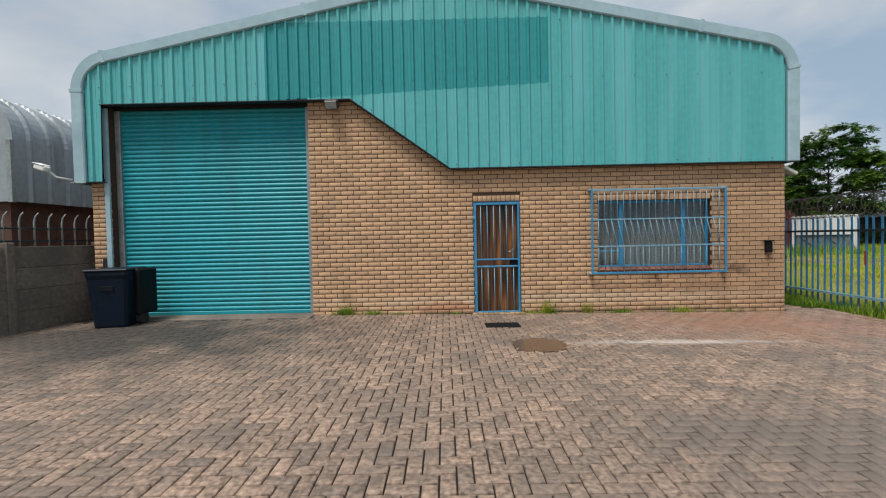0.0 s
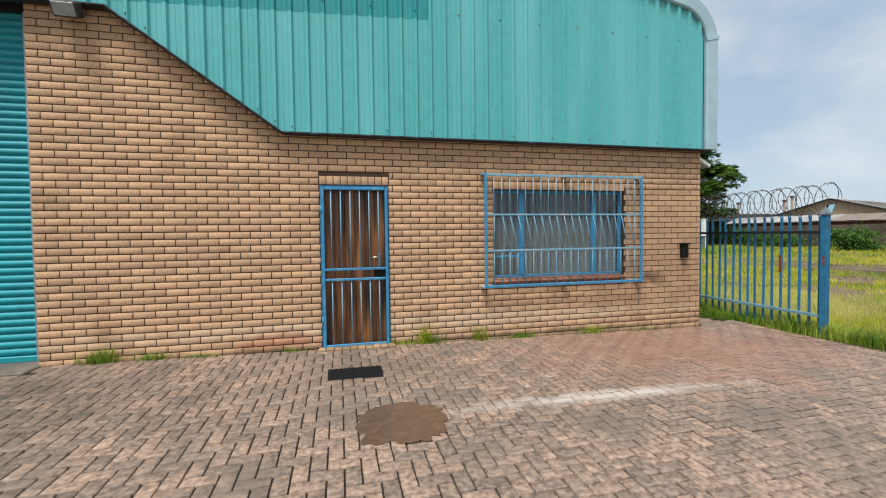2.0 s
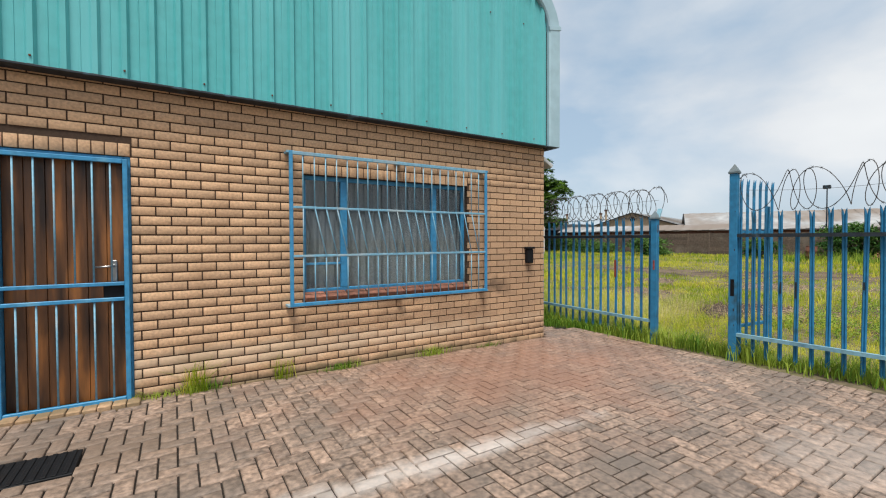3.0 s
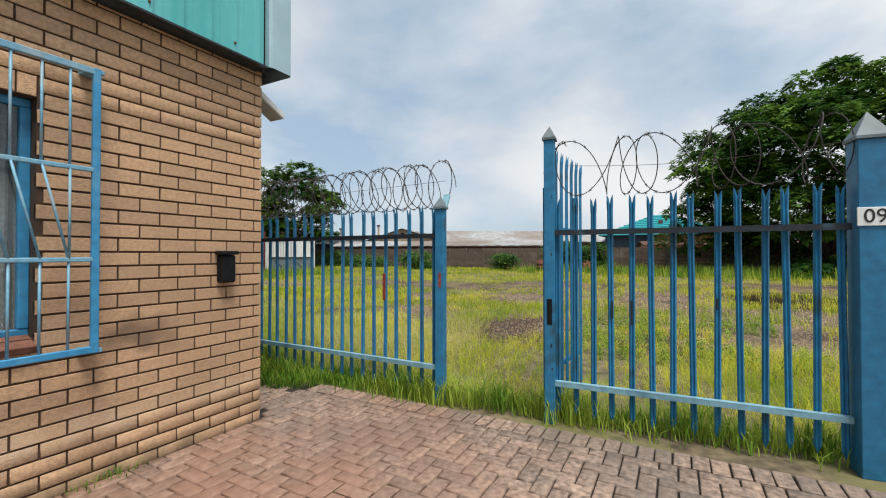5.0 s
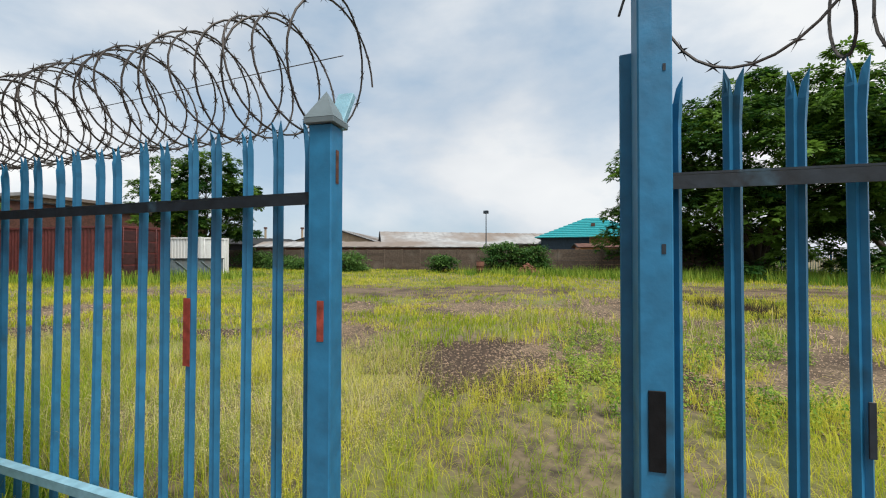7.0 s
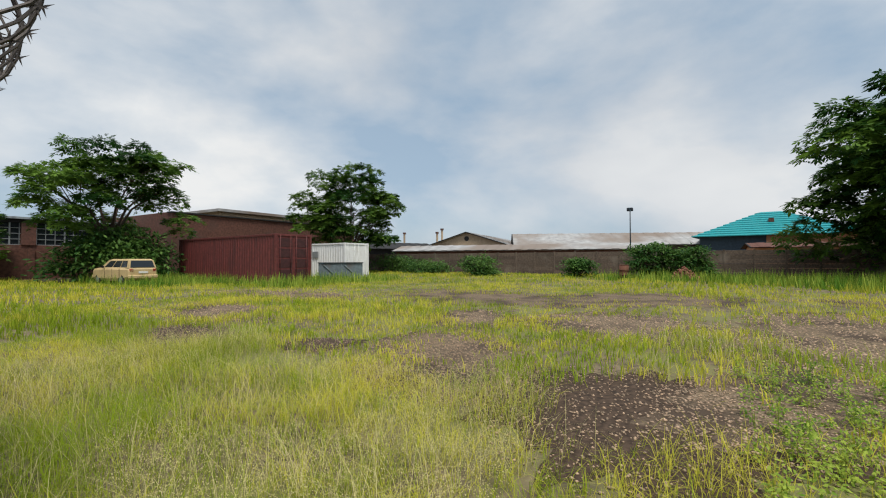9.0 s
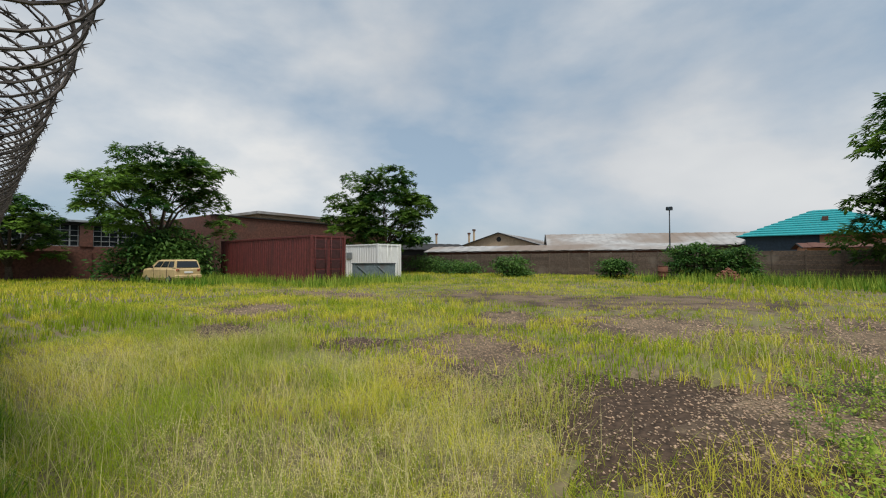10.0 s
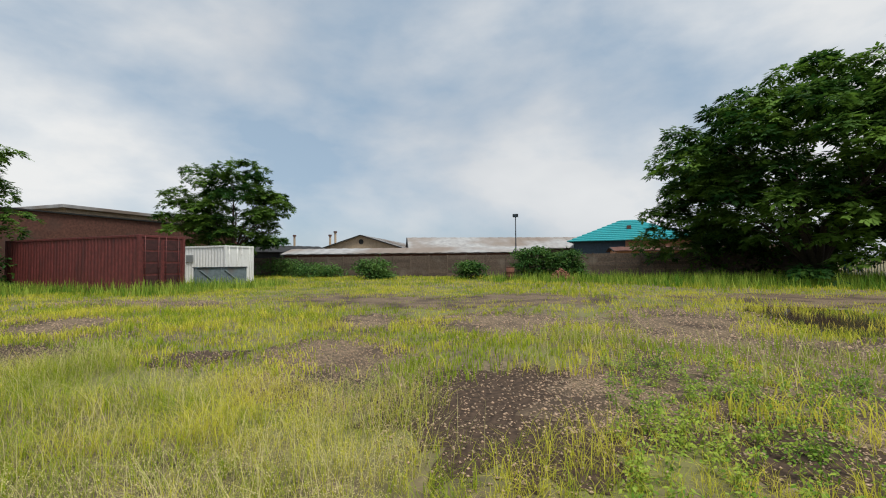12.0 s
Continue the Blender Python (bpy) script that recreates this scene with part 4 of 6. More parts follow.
razor_coil("coiled rusty razor wire along the fence top", LONG @ Matrix.Translation((0.065, -0.02, 1.945)), 9.2, 0.21, 0.19, 3)
razor_coil("loose razor wire coil above the fence panel", along(FX + 0.02, -2.16, -3.0) @ Matrix.Translation((0, -0.10, 1.975)), -1.7, 0.215, 0.30, 8, 0.35)
turn_lot(placed)

# ---- boundary wall beside the yard, and the neighbour's shed ----
def panel_wall(name, start, direction, bays, bay, label, height=1.75, slabs=5, mat="concrete", z=0.0):
    """Precast concrete posts with slabs between them."""
    w = base(name, Matrix.Translation((*start, z)) @ Matrix.Rotation(direction, 4, "Z"), label=label, category="wall", kind="structure")
    hs = height / slabs
    pm = Shape().box(-0.06, 0.06, -0.06, 0.06, -0.1, height + 0.06, 0.01).mesh("wall_post", mat)
    sm = Shape().box(0.045, bay - 0.045, -0.022, 0.022, 0.004, hs - 0.004, 0.006).mesh("slab", mat)
    for k in range(bays + 1):
        o = new("wall_post", pm)
        o.parent, o.location = w, (bay * k, 0, 0)
        if k < bays:
            for j in range(slabs):
                o = new("slab", sm)
                o.parent, o.location = w, (bay * k, 0.004 * ((k * 3 + j * 5) % 3 - 1), hs * j)
    return w


panel_wall("boundary_wall_west", (-6.60, 0.30), radians(-98), 5, 1.5, "stained grey precast concrete boundary wall", 1.42, 4, z=0.05)
spikes = base("wall_spikes", Matrix.Translation((-6.68, 0.30, 1.42)) @ Matrix.Rotation(radians(-98), 4, "Z"), label="curved galvanised steel spikes above the boundary wall", category="spikes")
sp = Shape().tube([(0, 0, 0), (0, 0, 0.42), (0, 0.03, 0.52), (0, 0.09, 0.58)], [0.016, 0.016, 0.014, 0.008], 6).mesh("spike", "galv", True)
for k in range(24):
    o = new("spike", sp)
    o.parent, o.location = spikes, (0.1 + k * 0.23, 0, 0.03)
for z in (0.12, 0.33):
    block("rail", 0, 5.7, -0.012, 0.012, z, z + 0.03, "rail", spikes, 0.003)

shed = base("neighbour_shed", label="grey ribbed metal shed with a rounded eave on brick", category="shed", kind="structure")
block("shed_brick_base", -19.0, -9.05, 1.1, 14.0, -0.1, 2.45, "darkbrick", shed)
s = Shape()
arc = [(-8.85, 2.42)] + [(-9.85 + 1.0 * math.cos(w), 3.75 + 1.0 * math.sin(w)) for w in [radians(a) for a in range(0, 80, 8)]] + [(-13.0, 5.2), (-17.0, 5.2)]
y = 1.0
k = 0
while y < 13.5:
    for dy, up, up2 in ((0.30, 0.0, 0.0), (0.05, 0.0, 0.05), (0.06, 0.05, 0.05), (0.05, 0.05, 0.0)):
        for (xa, za), (xb, zb) in zip(arc, arc[1:]):
            s.face([(xa + up, y, za), (xa + up2, y + dy, za), (xb + up2 * 0.7, y + dy, zb + up2 * 0.7), (xb + up * 0.7, y, zb + up * 0.7)])
        y += dy
s.make("shed_cladding", "greysheet", shed)
s = Shape()
s.face([(x, 1.0, z) for x, z in arc] + [(-17.0, 1.0, 2.42)])
s.make("shed_end_wall", "greysheet", shed)
block("shed_corner_trim", -8.93, -8.83, 0.93, 1.02, 2.4, 3.7, "galv", shed)
for x in (-9.35, -9.85):
    lb = base("bulkhead_light", Matrix.Translation((x, 0.99, 3.55)), label="white oval bulkhead light on the shed wall", category="light", group="bulkhead lights")
    Shape().box(-0.15, 0.15, -0.06, 0.0, -0.16, 0.16, 0.05).make("light_casing", "white", lb)
    Shape().box(-0.09, 0.09, -0.085, -0.061, -0.10, 0.10, 0.02).make("light_lens", "white", lb)


# ---- containers, skip and car in the lot ----
placed = set(scene.objects)


def container(m, length, width, height, mat, label, doors=True):
    c = base("shipping_container", m, label=label, category="container")
    for x in (0.0, width - 0.15):
        for y in (0.0, length - 0.15):
            block("corner_post", x, x + 0.15, y, y + 0.15, 0.0, height, mat, c, 0.01)
    for x in (0.0, width - 0.12):
        block("top_rail", x + 0.01, x + 0.11, 0.151, length - 0.151, height - 0.12, height - 0.01, mat, c, 0.008)
        block("bottom_rail", x + 0.01, x + 0.11, 0.151, length - 0.151, 0.02, 0.17, mat, c, 0.008)
    for y in (0.0, length - 0.12):
        block("end_rail", 0.151, width - 0.151, y + 0.01, y + 0.11, height - 0.13, height - 0.01, mat, c, 0.008)
        block("end_sill", 0.151, width - 0.151, y + 0.01, y + 0.11, 0.02, 0.18, mat, c, 0.008)
    for x0, sg in ((0.035, 1), (width - 0.035, -1)):
        s = Shape()
        y, d = 0.15, 0.036
        while y < length - 0.16:
            seq = [(y, 0.0), (y + 0.07, 0.0), (y + 0.14, d), (y + 0.21, d), (y + 0.278, 0.0)]
            for (ya, da), (yb, db) in zip(seq, seq[1:]):
                yb = min(yb, length - 0.15)
                q = [(x0 + sg * da, ya, 0.17), (x0 + sg * db, yb, 0.17), (x0 + sg * db, yb, height - 0.12), (x0 + sg * da, ya, height - 0.12)]
                s.face(q if sg < 0 else q[::-1])
            y += 0.278
        s.make("side_panel", mat, c)
    block("roof_panel", 0.02, width - 0.02, 0.02, length - 0.02, height - 0.03, height - 0.012, mat, c)
    block("floor_panel", 0.12, width - 0.12, 0.1, length - 0.1, 0.06, 0.16, "rust", c)
    block("end_panel", 0.15, width - 0.15, length - 0.09, length - 0.05, 0.18, height - 0.13, mat, c)
    half = (width - 0.31) / 2
    for k in range(2):
        xa = 0.153 + k * (half + 0.004)
        leaf = block("door", xa, xa + half, 0.05, 0.09, 0.185, height - 0.135, mat, c, 0.006)
        if doors:
            for j in range(4):
                zb = 0.25 + j * (height - 0.45) / 4
                # raised panels; a darker red paints the recess shade on them
                block("door_recess", xa + 0.10, xa + half - 0.10, 0.036, 0.049, zb + 0.05, zb + (height - 0.45) / 4 - 0.05, "cont_shade" if mat == "cont_red" else mat, c, 0.004)
        for x in (xa + 0.16, xa + half - 0.22):
            Shape().tube([(x, 0.012, 0.10), (x, 0.012, height - 0.08)], 0.017, 8).make("lock_rod", mat, c, True)
            for z in (0.5, 1.2, height - 0.6):
                block("rod_keeper", x - 0.05, x + 0.05, 0.0, 0.035, z, z + 0.06, mat, c)
    return c


container(Matrix.Translation((22.95, 18.9, FIELD_Z)) @ Matrix.Rotation(radians(-4.4), 4, "Z"), 12.1, 2.44, 2.85, "cont_red", "long rust-red corrugated steel shipping container")
wc = container(Matrix.Translation((30.5, 21.0, FIELD_Z)) @ Matrix.Rotation(radians(-4.4), 4, "Z"), 6.06, 2.44, 2.62, "white", "white corrugated steel shipping container", False)
block("notice_board", -0.012, 0.03, 3.1, 3.8, 1.5, 2.0, "galv", wc)
skip = base("steel_skip", Matrix.Translation((28.4, 19.3, FIELD_Z)) @ Matrix.Rotation(radians(-46), 4, "Z"), label="grey steel skip bin beside the white container", category="skip")
for q in (((-1.45, 1.45), (0.0, 0.04)), ((-1.45, 1.45), (1.5, 1.54))):
    block("skip_side", *q[0], *q[1], 0.1, 1.12, "skipgrey", skip)
for x in (-1.45, 1.41):
    block("skip_end", x, x + 0.04, 0.041, 1.499, 0.1, 1.12, "skipgrey", skip)
block("skip_floor", -1.4, 1.4, 0.05, 1.49, 0.0, 0.1, "skipgrey", skip)
for x in (-1.35, 0.0, 1.28):
    block("skip_rib", x, x + 0.07, -0.05, -0.002, 0.1, 1.1, "skipgrey", skip)
for a in (-1.28, 0.07):
    Shape().tube([(a + 0.15, -0.03, 1.0), (a + 0.75, -0.03, 0.45)], 0.03, 6).make("skip_brace", "skipgrey", skip)
block("skip_rim", -1.5, 1.5, -0.06, 0.05, 1.121, 1.18, "rail", skip)


def hatchback(m):
    """A small five-door estate: body shell from cross sections, windows, lamps, bumpers and wheels."""
    c = base("car", m, label="pale yellow abandoned hatchback car in long grass", category="car")
    L = [(-1.85, 0.42, 0.62, 0.50), (-1.80, 0.28, 0.86, 0.72), (-1.2, 0.22, 0.93, 0.80), (0.0, 0.20, 0.95, 0.82), (1.2, 0.22, 0.95, 0.80), (1.72, 0.28, 0.94, 0.76), (1.80, 0.40, 0.85, 0.70)]
    s = Shape()
    for x, zl, zh, hw in L:
        s.v += [(x, -hw * 0.9, zl), (x, -hw, zl + 0.15), (x, -hw, zh - 0.12), (x, -hw * 0.92, zh), (x, hw * 0.92, zh), (x, hw, zh - 0.12), (x, hw, zl + 0.15), (x, hw * 0.9, zl)]
    for i in range(len(L) - 1):
        for k in range(8):
            s.f.append((i * 8 + k, i * 8 + (k + 1) % 8, (i + 1) * 8 + (k + 1) % 8, (i + 1) * 8 + k))
    s.f += [tuple(range(8)), tuple(reversed(range(48, 56)))]
    s.make("body", "ochre", c)
    s = Shape()
    rings = [((-0.95, 0.74), (1.74, 0.74), 0.93), ((-0.30, 0.66), (1.62, 0.64), 1.36), ((0.0, 0.58), (1.50, 0.56), 1.43)]
    for (xa, wa), (xb, wb), z in rings:
        s.v += [(xa, -wa, z), (xb, -wb, z), (xb, wb, z), (xa, wa, z)]
    for i in range(2):
        for k in range(4):
            s.f.append((i * 4 + k, i * 4 + (k + 1) % 4, i * 4 + 4 + (k + 1) % 4, i * 4 + 4 + k))
    s.f.append((8, 9, 10, 11))
    s.make("cabin", "ochre", c)

    def on_side(sg, t0, t1, u0, u1):
        def at(t, u):
            xa, xb = -0.95 + 0.65 * u, 1.74 - 0.12 * u
            w = 0.74 + (0.65 - 0.74) * u + 0.006
            return (xa + (xb - xa) * t, sg * w, 0.93 + 0.43 * u)
        q = [at(t0, u0), at(t1, u0), at(t1, u1), at(t0, u1)]
        return q if sg < 0 else q[::-1]
    for sg in (-1, 1):
        for t0, t1 in ((0.12, 0.40), (0.43, 0.70), (0.73, 0.95)):
            s = Shape()
            s.face(on_side(sg, t0, t1, 0.10, 0.92))
            s.make("side_window", "carglass", c)
        for t in (0.0, 0.48, 0.95):
            block("door_seam", -0.42 + t * 1.5, -0.41 + t * 1.5, sg * 0.815 - 0.008, sg * 0.815 + 0.008, 0.32, 0.9, "dark", c, 0.0)
    for q in ([(1.751, -0.64, 0.97), (1.751, 0.64, 0.97), (1.637, 0.56, 1.34), (1.637, -0.56, 1.34)], [(-0.895, 0.66, 0.97), (-0.895, -0.66, 0.97), (-0.345, -0.6, 1.34), (-0.345, 0.6, 1.34)]):
        s = Shape()
        s.face(q)
        s.make("windscreen", "carglass", c)
    for sg in (-1, 1):
        block("rear_lamp", 1.74, 1.80, sg * 0.60 - 0.10, sg * 0.60 + 0.10, 0.70, 0.88, "lamp_red", c, 0.02)
        block("mirror", -0.62, -0.50, sg * 0.84 - 0.06, sg * 0.84 + 0.06, 0.93, 1.04, "black", c, 0.02)
        for x in (-1.15, 1.15):
            w = Shape().tube([(x, sg * 0.62, 0.27), (x, sg * 0.80, 0.27)], 0.27, 22).make("tyre", "tyre", c)
            Shape().tube([(x, sg * 0.80, 0.27), (x, sg * 0.812, 0.27)], 0.16, 18).make("rim", "galv", c)
    block("rear_bumper", 1.70, 1.90, -0.76, 0.76, 0.34, 0.54, "ochre", c, 0.04)
    block("front_bumper", -1.95, -1.75, -0.72, 0.72, 0.32, 0.52, "ochre", c, 0.04)
    block("number_plate", 1.80, 1.83, -0.25, 0.25, 0.63, 0.74, "white", c)
    return c


hatchback(Matrix.Translation((18.9, 27.0, FIELD_Z)) @ Matrix.Rotation(radians(-96 + 12), 4, "Z"))

# ---- lamp mast, drum, rubble ----
mast = base("lamp_mast", Matrix.Translation((47.0, 3.8, FIELD_Z)), label="thin steel lamp mast with a floodlight on top", category="lamp mast")
Shape().tube([(0, 0, 0), (0, 0, 3.2), (0, 0, 5.5)], [0.06, 0.055, 0.04], 10).make("pole", "rail", mast, True)
Shape().tube([(-0.25, 1.1, 1.0), (0, 0.05, 2.6)], 0.035, 8).make("stay", "rail", mast, True)
block("lamp_head", -0.22, 0.12, -0.24, 0.24, 5.45, 5.74, "rail", mast, 0.03)
drum = base("oil_drum", Matrix.Translation((37.8, 3.0, FIELD_Z)) @ Matrix.Rotation(radians(3), 4, "X"), label="rusty brown steel oil drum standing in grass", category="drum")
s = Shape().tube([(0, 0, 0), (0, 0, 0.3), (0, 0, 0.32), (0, 0, 0.34), (0, 0, 0.6), (0, 0, 0.62), (0, 0, 0.64), (0, 0, 0.95)], [0.30, 0.30, 0.315, 0.30, 0.30, 0.315, 0.30, 0.30], 24)
s.make("drum_body", "rust", drum, True)
Shape().tube([(0, 0, 0.951), (0, 0, 0.975)], 0.31, 24).make("drum_rim", "rust", drum)
rubble = base("brick_rubble", label="heap of broken red bricks in the grass", category="rubble")
br = Shape().box(-0.111, 0.111, -0.053, 0.053, -0.036, 0.036, 0.006).mesh("brick", "redbrick")
rr = random.Random(5)
for k in range(170):
    a, d = rr.uniform(0, 6.28), rr.uniform(0, 1) ** 0.7
    o = new("brick", br)
    o.parent = rubble
    o.matrix_basis = pose(38.7 + 0.8 * d * math.cos(a), -0.5 + 1.0 * d * math.sin(a), FIELD_Z + 0.04 + (1 - d) * 0.85 * rr.uniform(0.6, 1), rr.uniform(-40, 40), rr.uniform(-40, 40), rr.uniform(0, 360))

# ---- far boundary wall and buildings beyond ----
panel_wall("boundary_wall_east", (46.0, 36.0), radians(-90), 30, 1.85, "weathered brown precast concrete boundary wall", 1.98, 6, "precast", FIELD_Z)
far_gate = base("far_palisade_gate", Matrix.Translation((45.0, -19.7, FIELD_Z)), label="pale blue palisade gate at the far side of the lot", category="gate")
fp = pale_mesh("far_pale", 0.05, 1.9, "railpale")
for k in range(40):
    o = new("pale", fp)
    o.parent = far_gate
    o.matrix_basis = Matrix.Translation((-0.02 - 0.03 * k, -0.15 * k, 0)) @ Matrix.Rotation(radians(-90), 4, "Z")
for z in (0.35, 1.55):
    Shape().tube([(0.02, 0.1, z), (-1.2, -6.0, z)], 0.03, 6).make("rail", "railpale", far_gate)
for k in range(3):
    Shape().box(-0.05 - 0.6 * k, 0.05 - 0.6 * k, -0.05 - 3 * k, 0.05 - 3 * k, 0, 2.0, 0.006).make("gate_post", "fence", far_gate)


def gable_house(name, m, length, width, eave, ridge, wall, roof, label, over=0.4):
    """Length along local x, gable ends at both ends."""
    h = base(name, m, label=label, category="building")
    s = Shape()
    w = width / 2
    for x, flip in ((0, 0), (length, 1)):
        q = [(x, -w, 0), (x, -w, eave), (x, 0, ridge), (x, w, eave), (x, w, 0)]
        s.face(q[::-1] if flip else q)
    for y in (-w, w):
        s.face([(0, y, 0), (length, y, 0), (length, y, eave), (0, y, eave)])
    s.make("wall", wall, h)
    sl = (ridge - eave) / w
    for sg in (-1, 1):
        s = Shape()
        n = int(length / 0.7)
        for k in range(n):
            xa, xb = -over + (length + 2 * over) * k / n, -over + (length + 2 * over) * (k + 1) / n
            e = w + over
            za, zb = ridge + 0.03, ridge - sl * e + 0.03
            lift = 0.03 if k % 2 else 0.0
            s.face([(xa, 0, za + lift), (xb, 0, za + lift), (xb, sg * e, zb + lift), (xa, sg * e, zb + lift)])
            s.face([(xa, 0, za - 0.08), (xb, 0, za - 0.08), (xb, sg * e, zb - 0.08), (xa, sg * e, zb - 0.08)])
        s.make("roof", roof, h)
        for x in (-over, length + over):
            Shape().tube([(x, 0, ridge - 0.01), (x, sg * (w + over), ridge - sl * (w + over) - 0.01)], 0.07, 6).make("barge_board", "dark", h)
    return h


shed_one = gable_house("workshop", Matrix.Translation((60.5, 27.0, FIELD_Z)) @ Matrix.Rotation(radians(10), 4, "Z"), 26, 11.5, 3.4, 5.2, "plaster", "roofgrey", "beige workshop with a low iron gable roof")
Shape().tube([(-0.05, 0.0, 4.3), (0.03, 0.0, 4.3)], 0.35, 16).make("gable_vent", "dark", shed_one)
gable_house("long_shed", Matrix.Translation((66.0, 22.0, FIELD_Z)) @ Matrix.Rotation(radians(-66), 4, "Z"), 26, 11, 3.3, 5.0, "precast", "roofgrey", "long low shed with a patchy grey iron roof")
gable_house("lean_to_shed", Matrix.Translation((52.5, 32.0, FIELD_Z)) @ Matrix.Rotation(radians(-78), 4, "Z"), 30, 5, 2.5, 3.1, "darkbrick", "roofgrey", "low lean-to shed behind the boundary wall")
gable_house("dark_shed", Matrix.Translation((49.0, 40.0, FIELD_Z)) @ Matrix.Rotation(radians(-20), 4, "Z"), 14, 7, 2.9, 3.8, "dark", "dark", "low dark roofed shed beyond the wall")
for x, y, z in ((64.0, 40.5, 6.1), (63.0, 33.5, 5.9), (62.0, 32.0, 6.3)):
    ch = base("chimney_pot", Matrix.Translation((x, y, 0)), label="small pale roof vent stack beyond the sheds", category="chimney", group="far chimneys")
    Shape().tube([(0, 0, 0), (0, 0, z - 0.6)], 0.16, 8).make("stack", "plaster", ch)
    Shape().tube([(0, 0, z - 0.6), (0, 0, z - 0.35)], 0.26, 8).make("cowl", "darkbrick", ch)

teal_house = base("teal_roof_house", Matrix.Translation((69.0, -6.8, FIELD_Z)) @ Matrix.Rotation(radians(-6), 4, "Z"), label="house with a teal tiled hip roof", category="house")
block("wall", -4.6, 4.6, -0.9, 5.2, 0, 3.9, "navywall", teal_house)
block("wall", -4.6, 4.6, -8.4, -0.902, 0, 3.9, "peach", teal_house)
s = Shape()
hx, ya, yb, e0, pk = 5.3, -9.0, 6.0, 3.85, 6.75
nrow = 11
for k in range(nrow):
    t0, t1 = k / nrow, (k + 1) / nrow
    for corner in range(4):
        def rim(t, lift):
            z = e0 + (pk - e0) * t + lift
            x = hx * (1 - t)
            a, b = ya + (-2.2 - ya) * t, yb + (-0.4 - yb) * t
            return [(-x, a, z), (x, a, z), (x, b, z), (-x, b, z)]
        lo, hi = rim(t0, 0.10), rim(t1, 0.0)
        c2 = (corner + 1) % 4
        s.face([lo[corner], lo[c2], hi[c2], hi[corner]])
        lo2 = rim(t0, 0.0)
        s.face([lo2[corner], lo2[c2], lo[c2], lo[corner]])
s.make("roof", "tealtile", teal_house)
block("roof_vent", -2.6, -2.0, -1.6, -1.1, 5.4, 5.85, "darkbrick", teal_house)
gable_house("peach_outbuilding", Matrix.Translation((60.0, -5.5, FIELD_Z)) @ Matrix.Rotation(radians(-84), 4, "Z"), 16, 4, 2.5, 2.9, "peach", "darkbrick", "low peach plastered outbuilding behind the wall")

hall = base("brick_hall", label="dark red brick hall with a sloping parapet", category="building")
block("wall", 27.0, 50.0, 38.4, 39.0, -0.1, 5.5, "darkbrick", hall)
block("wall", 27.0, 27.5, 39.01, 52.0, -0.1, 5.6, "darkbrick", hall)
block("parapet_cap", 26.9, 50.1, 38.25, 39.1, 5.501, 5.62, "dark", hall)
block("roof", 34.0, 52.0, 43.0, 60.0, 6.6, 6.9, "roofgrey", hall)
block("wall", 34.6, 51.5, 43.5, 59.5, 0, 6.6, "plaster", hall)
office = base("office_building", label="low brick building with a long band of steel windows", category="building")
block("wall", -2.0, 26.9, 45.0, 45.4, 0, 2.55, "darkbrick", office)
block("wall", -2.0, 26.9, 45.0, 45.4, 4.35, 4.62, "dark", office)
block("roof", -2.4, 26.9, 44.7, 53.0, 4.63, 4.80, "greysheet", office)
block("inside", -2.0, 26.8, 48.0, 48.2, 0, 4.3, "dark", office)
for x in (-2.0, 5.0, 12.0, 18.9, 26.0):
    block("pier", x, x + 0.9, 44.9, 45.42, 2.551, 4.349, "darkbrick", office)
for xa, xb in ((5.9, 12.0), (12.9, 18.9), (19.8, 26.0)):
    w = base("window", label="", category="")
    w.parent = office
    n = 10
    for k in range(n + 1):
        t = 0.09 if k % 3 == 0 else 0.04
        x = xa + (xb - xa - 0.1) * k / n
        block("window_bar", x, x + t, 45.1, 45.18, 2.56, 4.34, "galv", w)
    for z in (2.56, 3.0, 3.45, 3.9):
        block("window_bar", xa, xb, 45.11, 45.17, z, z + 0.05, "galv", w)
    block("pane", xa, xb, 45.2, 45.215, 2.56, 4.34, "carglass", w)
dark_wall = base("boundary_wall_north", label="dark stained brick boundary wall along the lot", category="wall", kind="structure")
block("wall", -1.0, 27.0, 40.0, 40.25, -0.1, 2.05, "darkbrick", dark_wall)
for k in range(8):
    block("pier", 0 + k * 3.6, 0.4 + k * 3.6, 39.85, 39.999, -0.1, 2.15, "darkbrick", dark_wall)


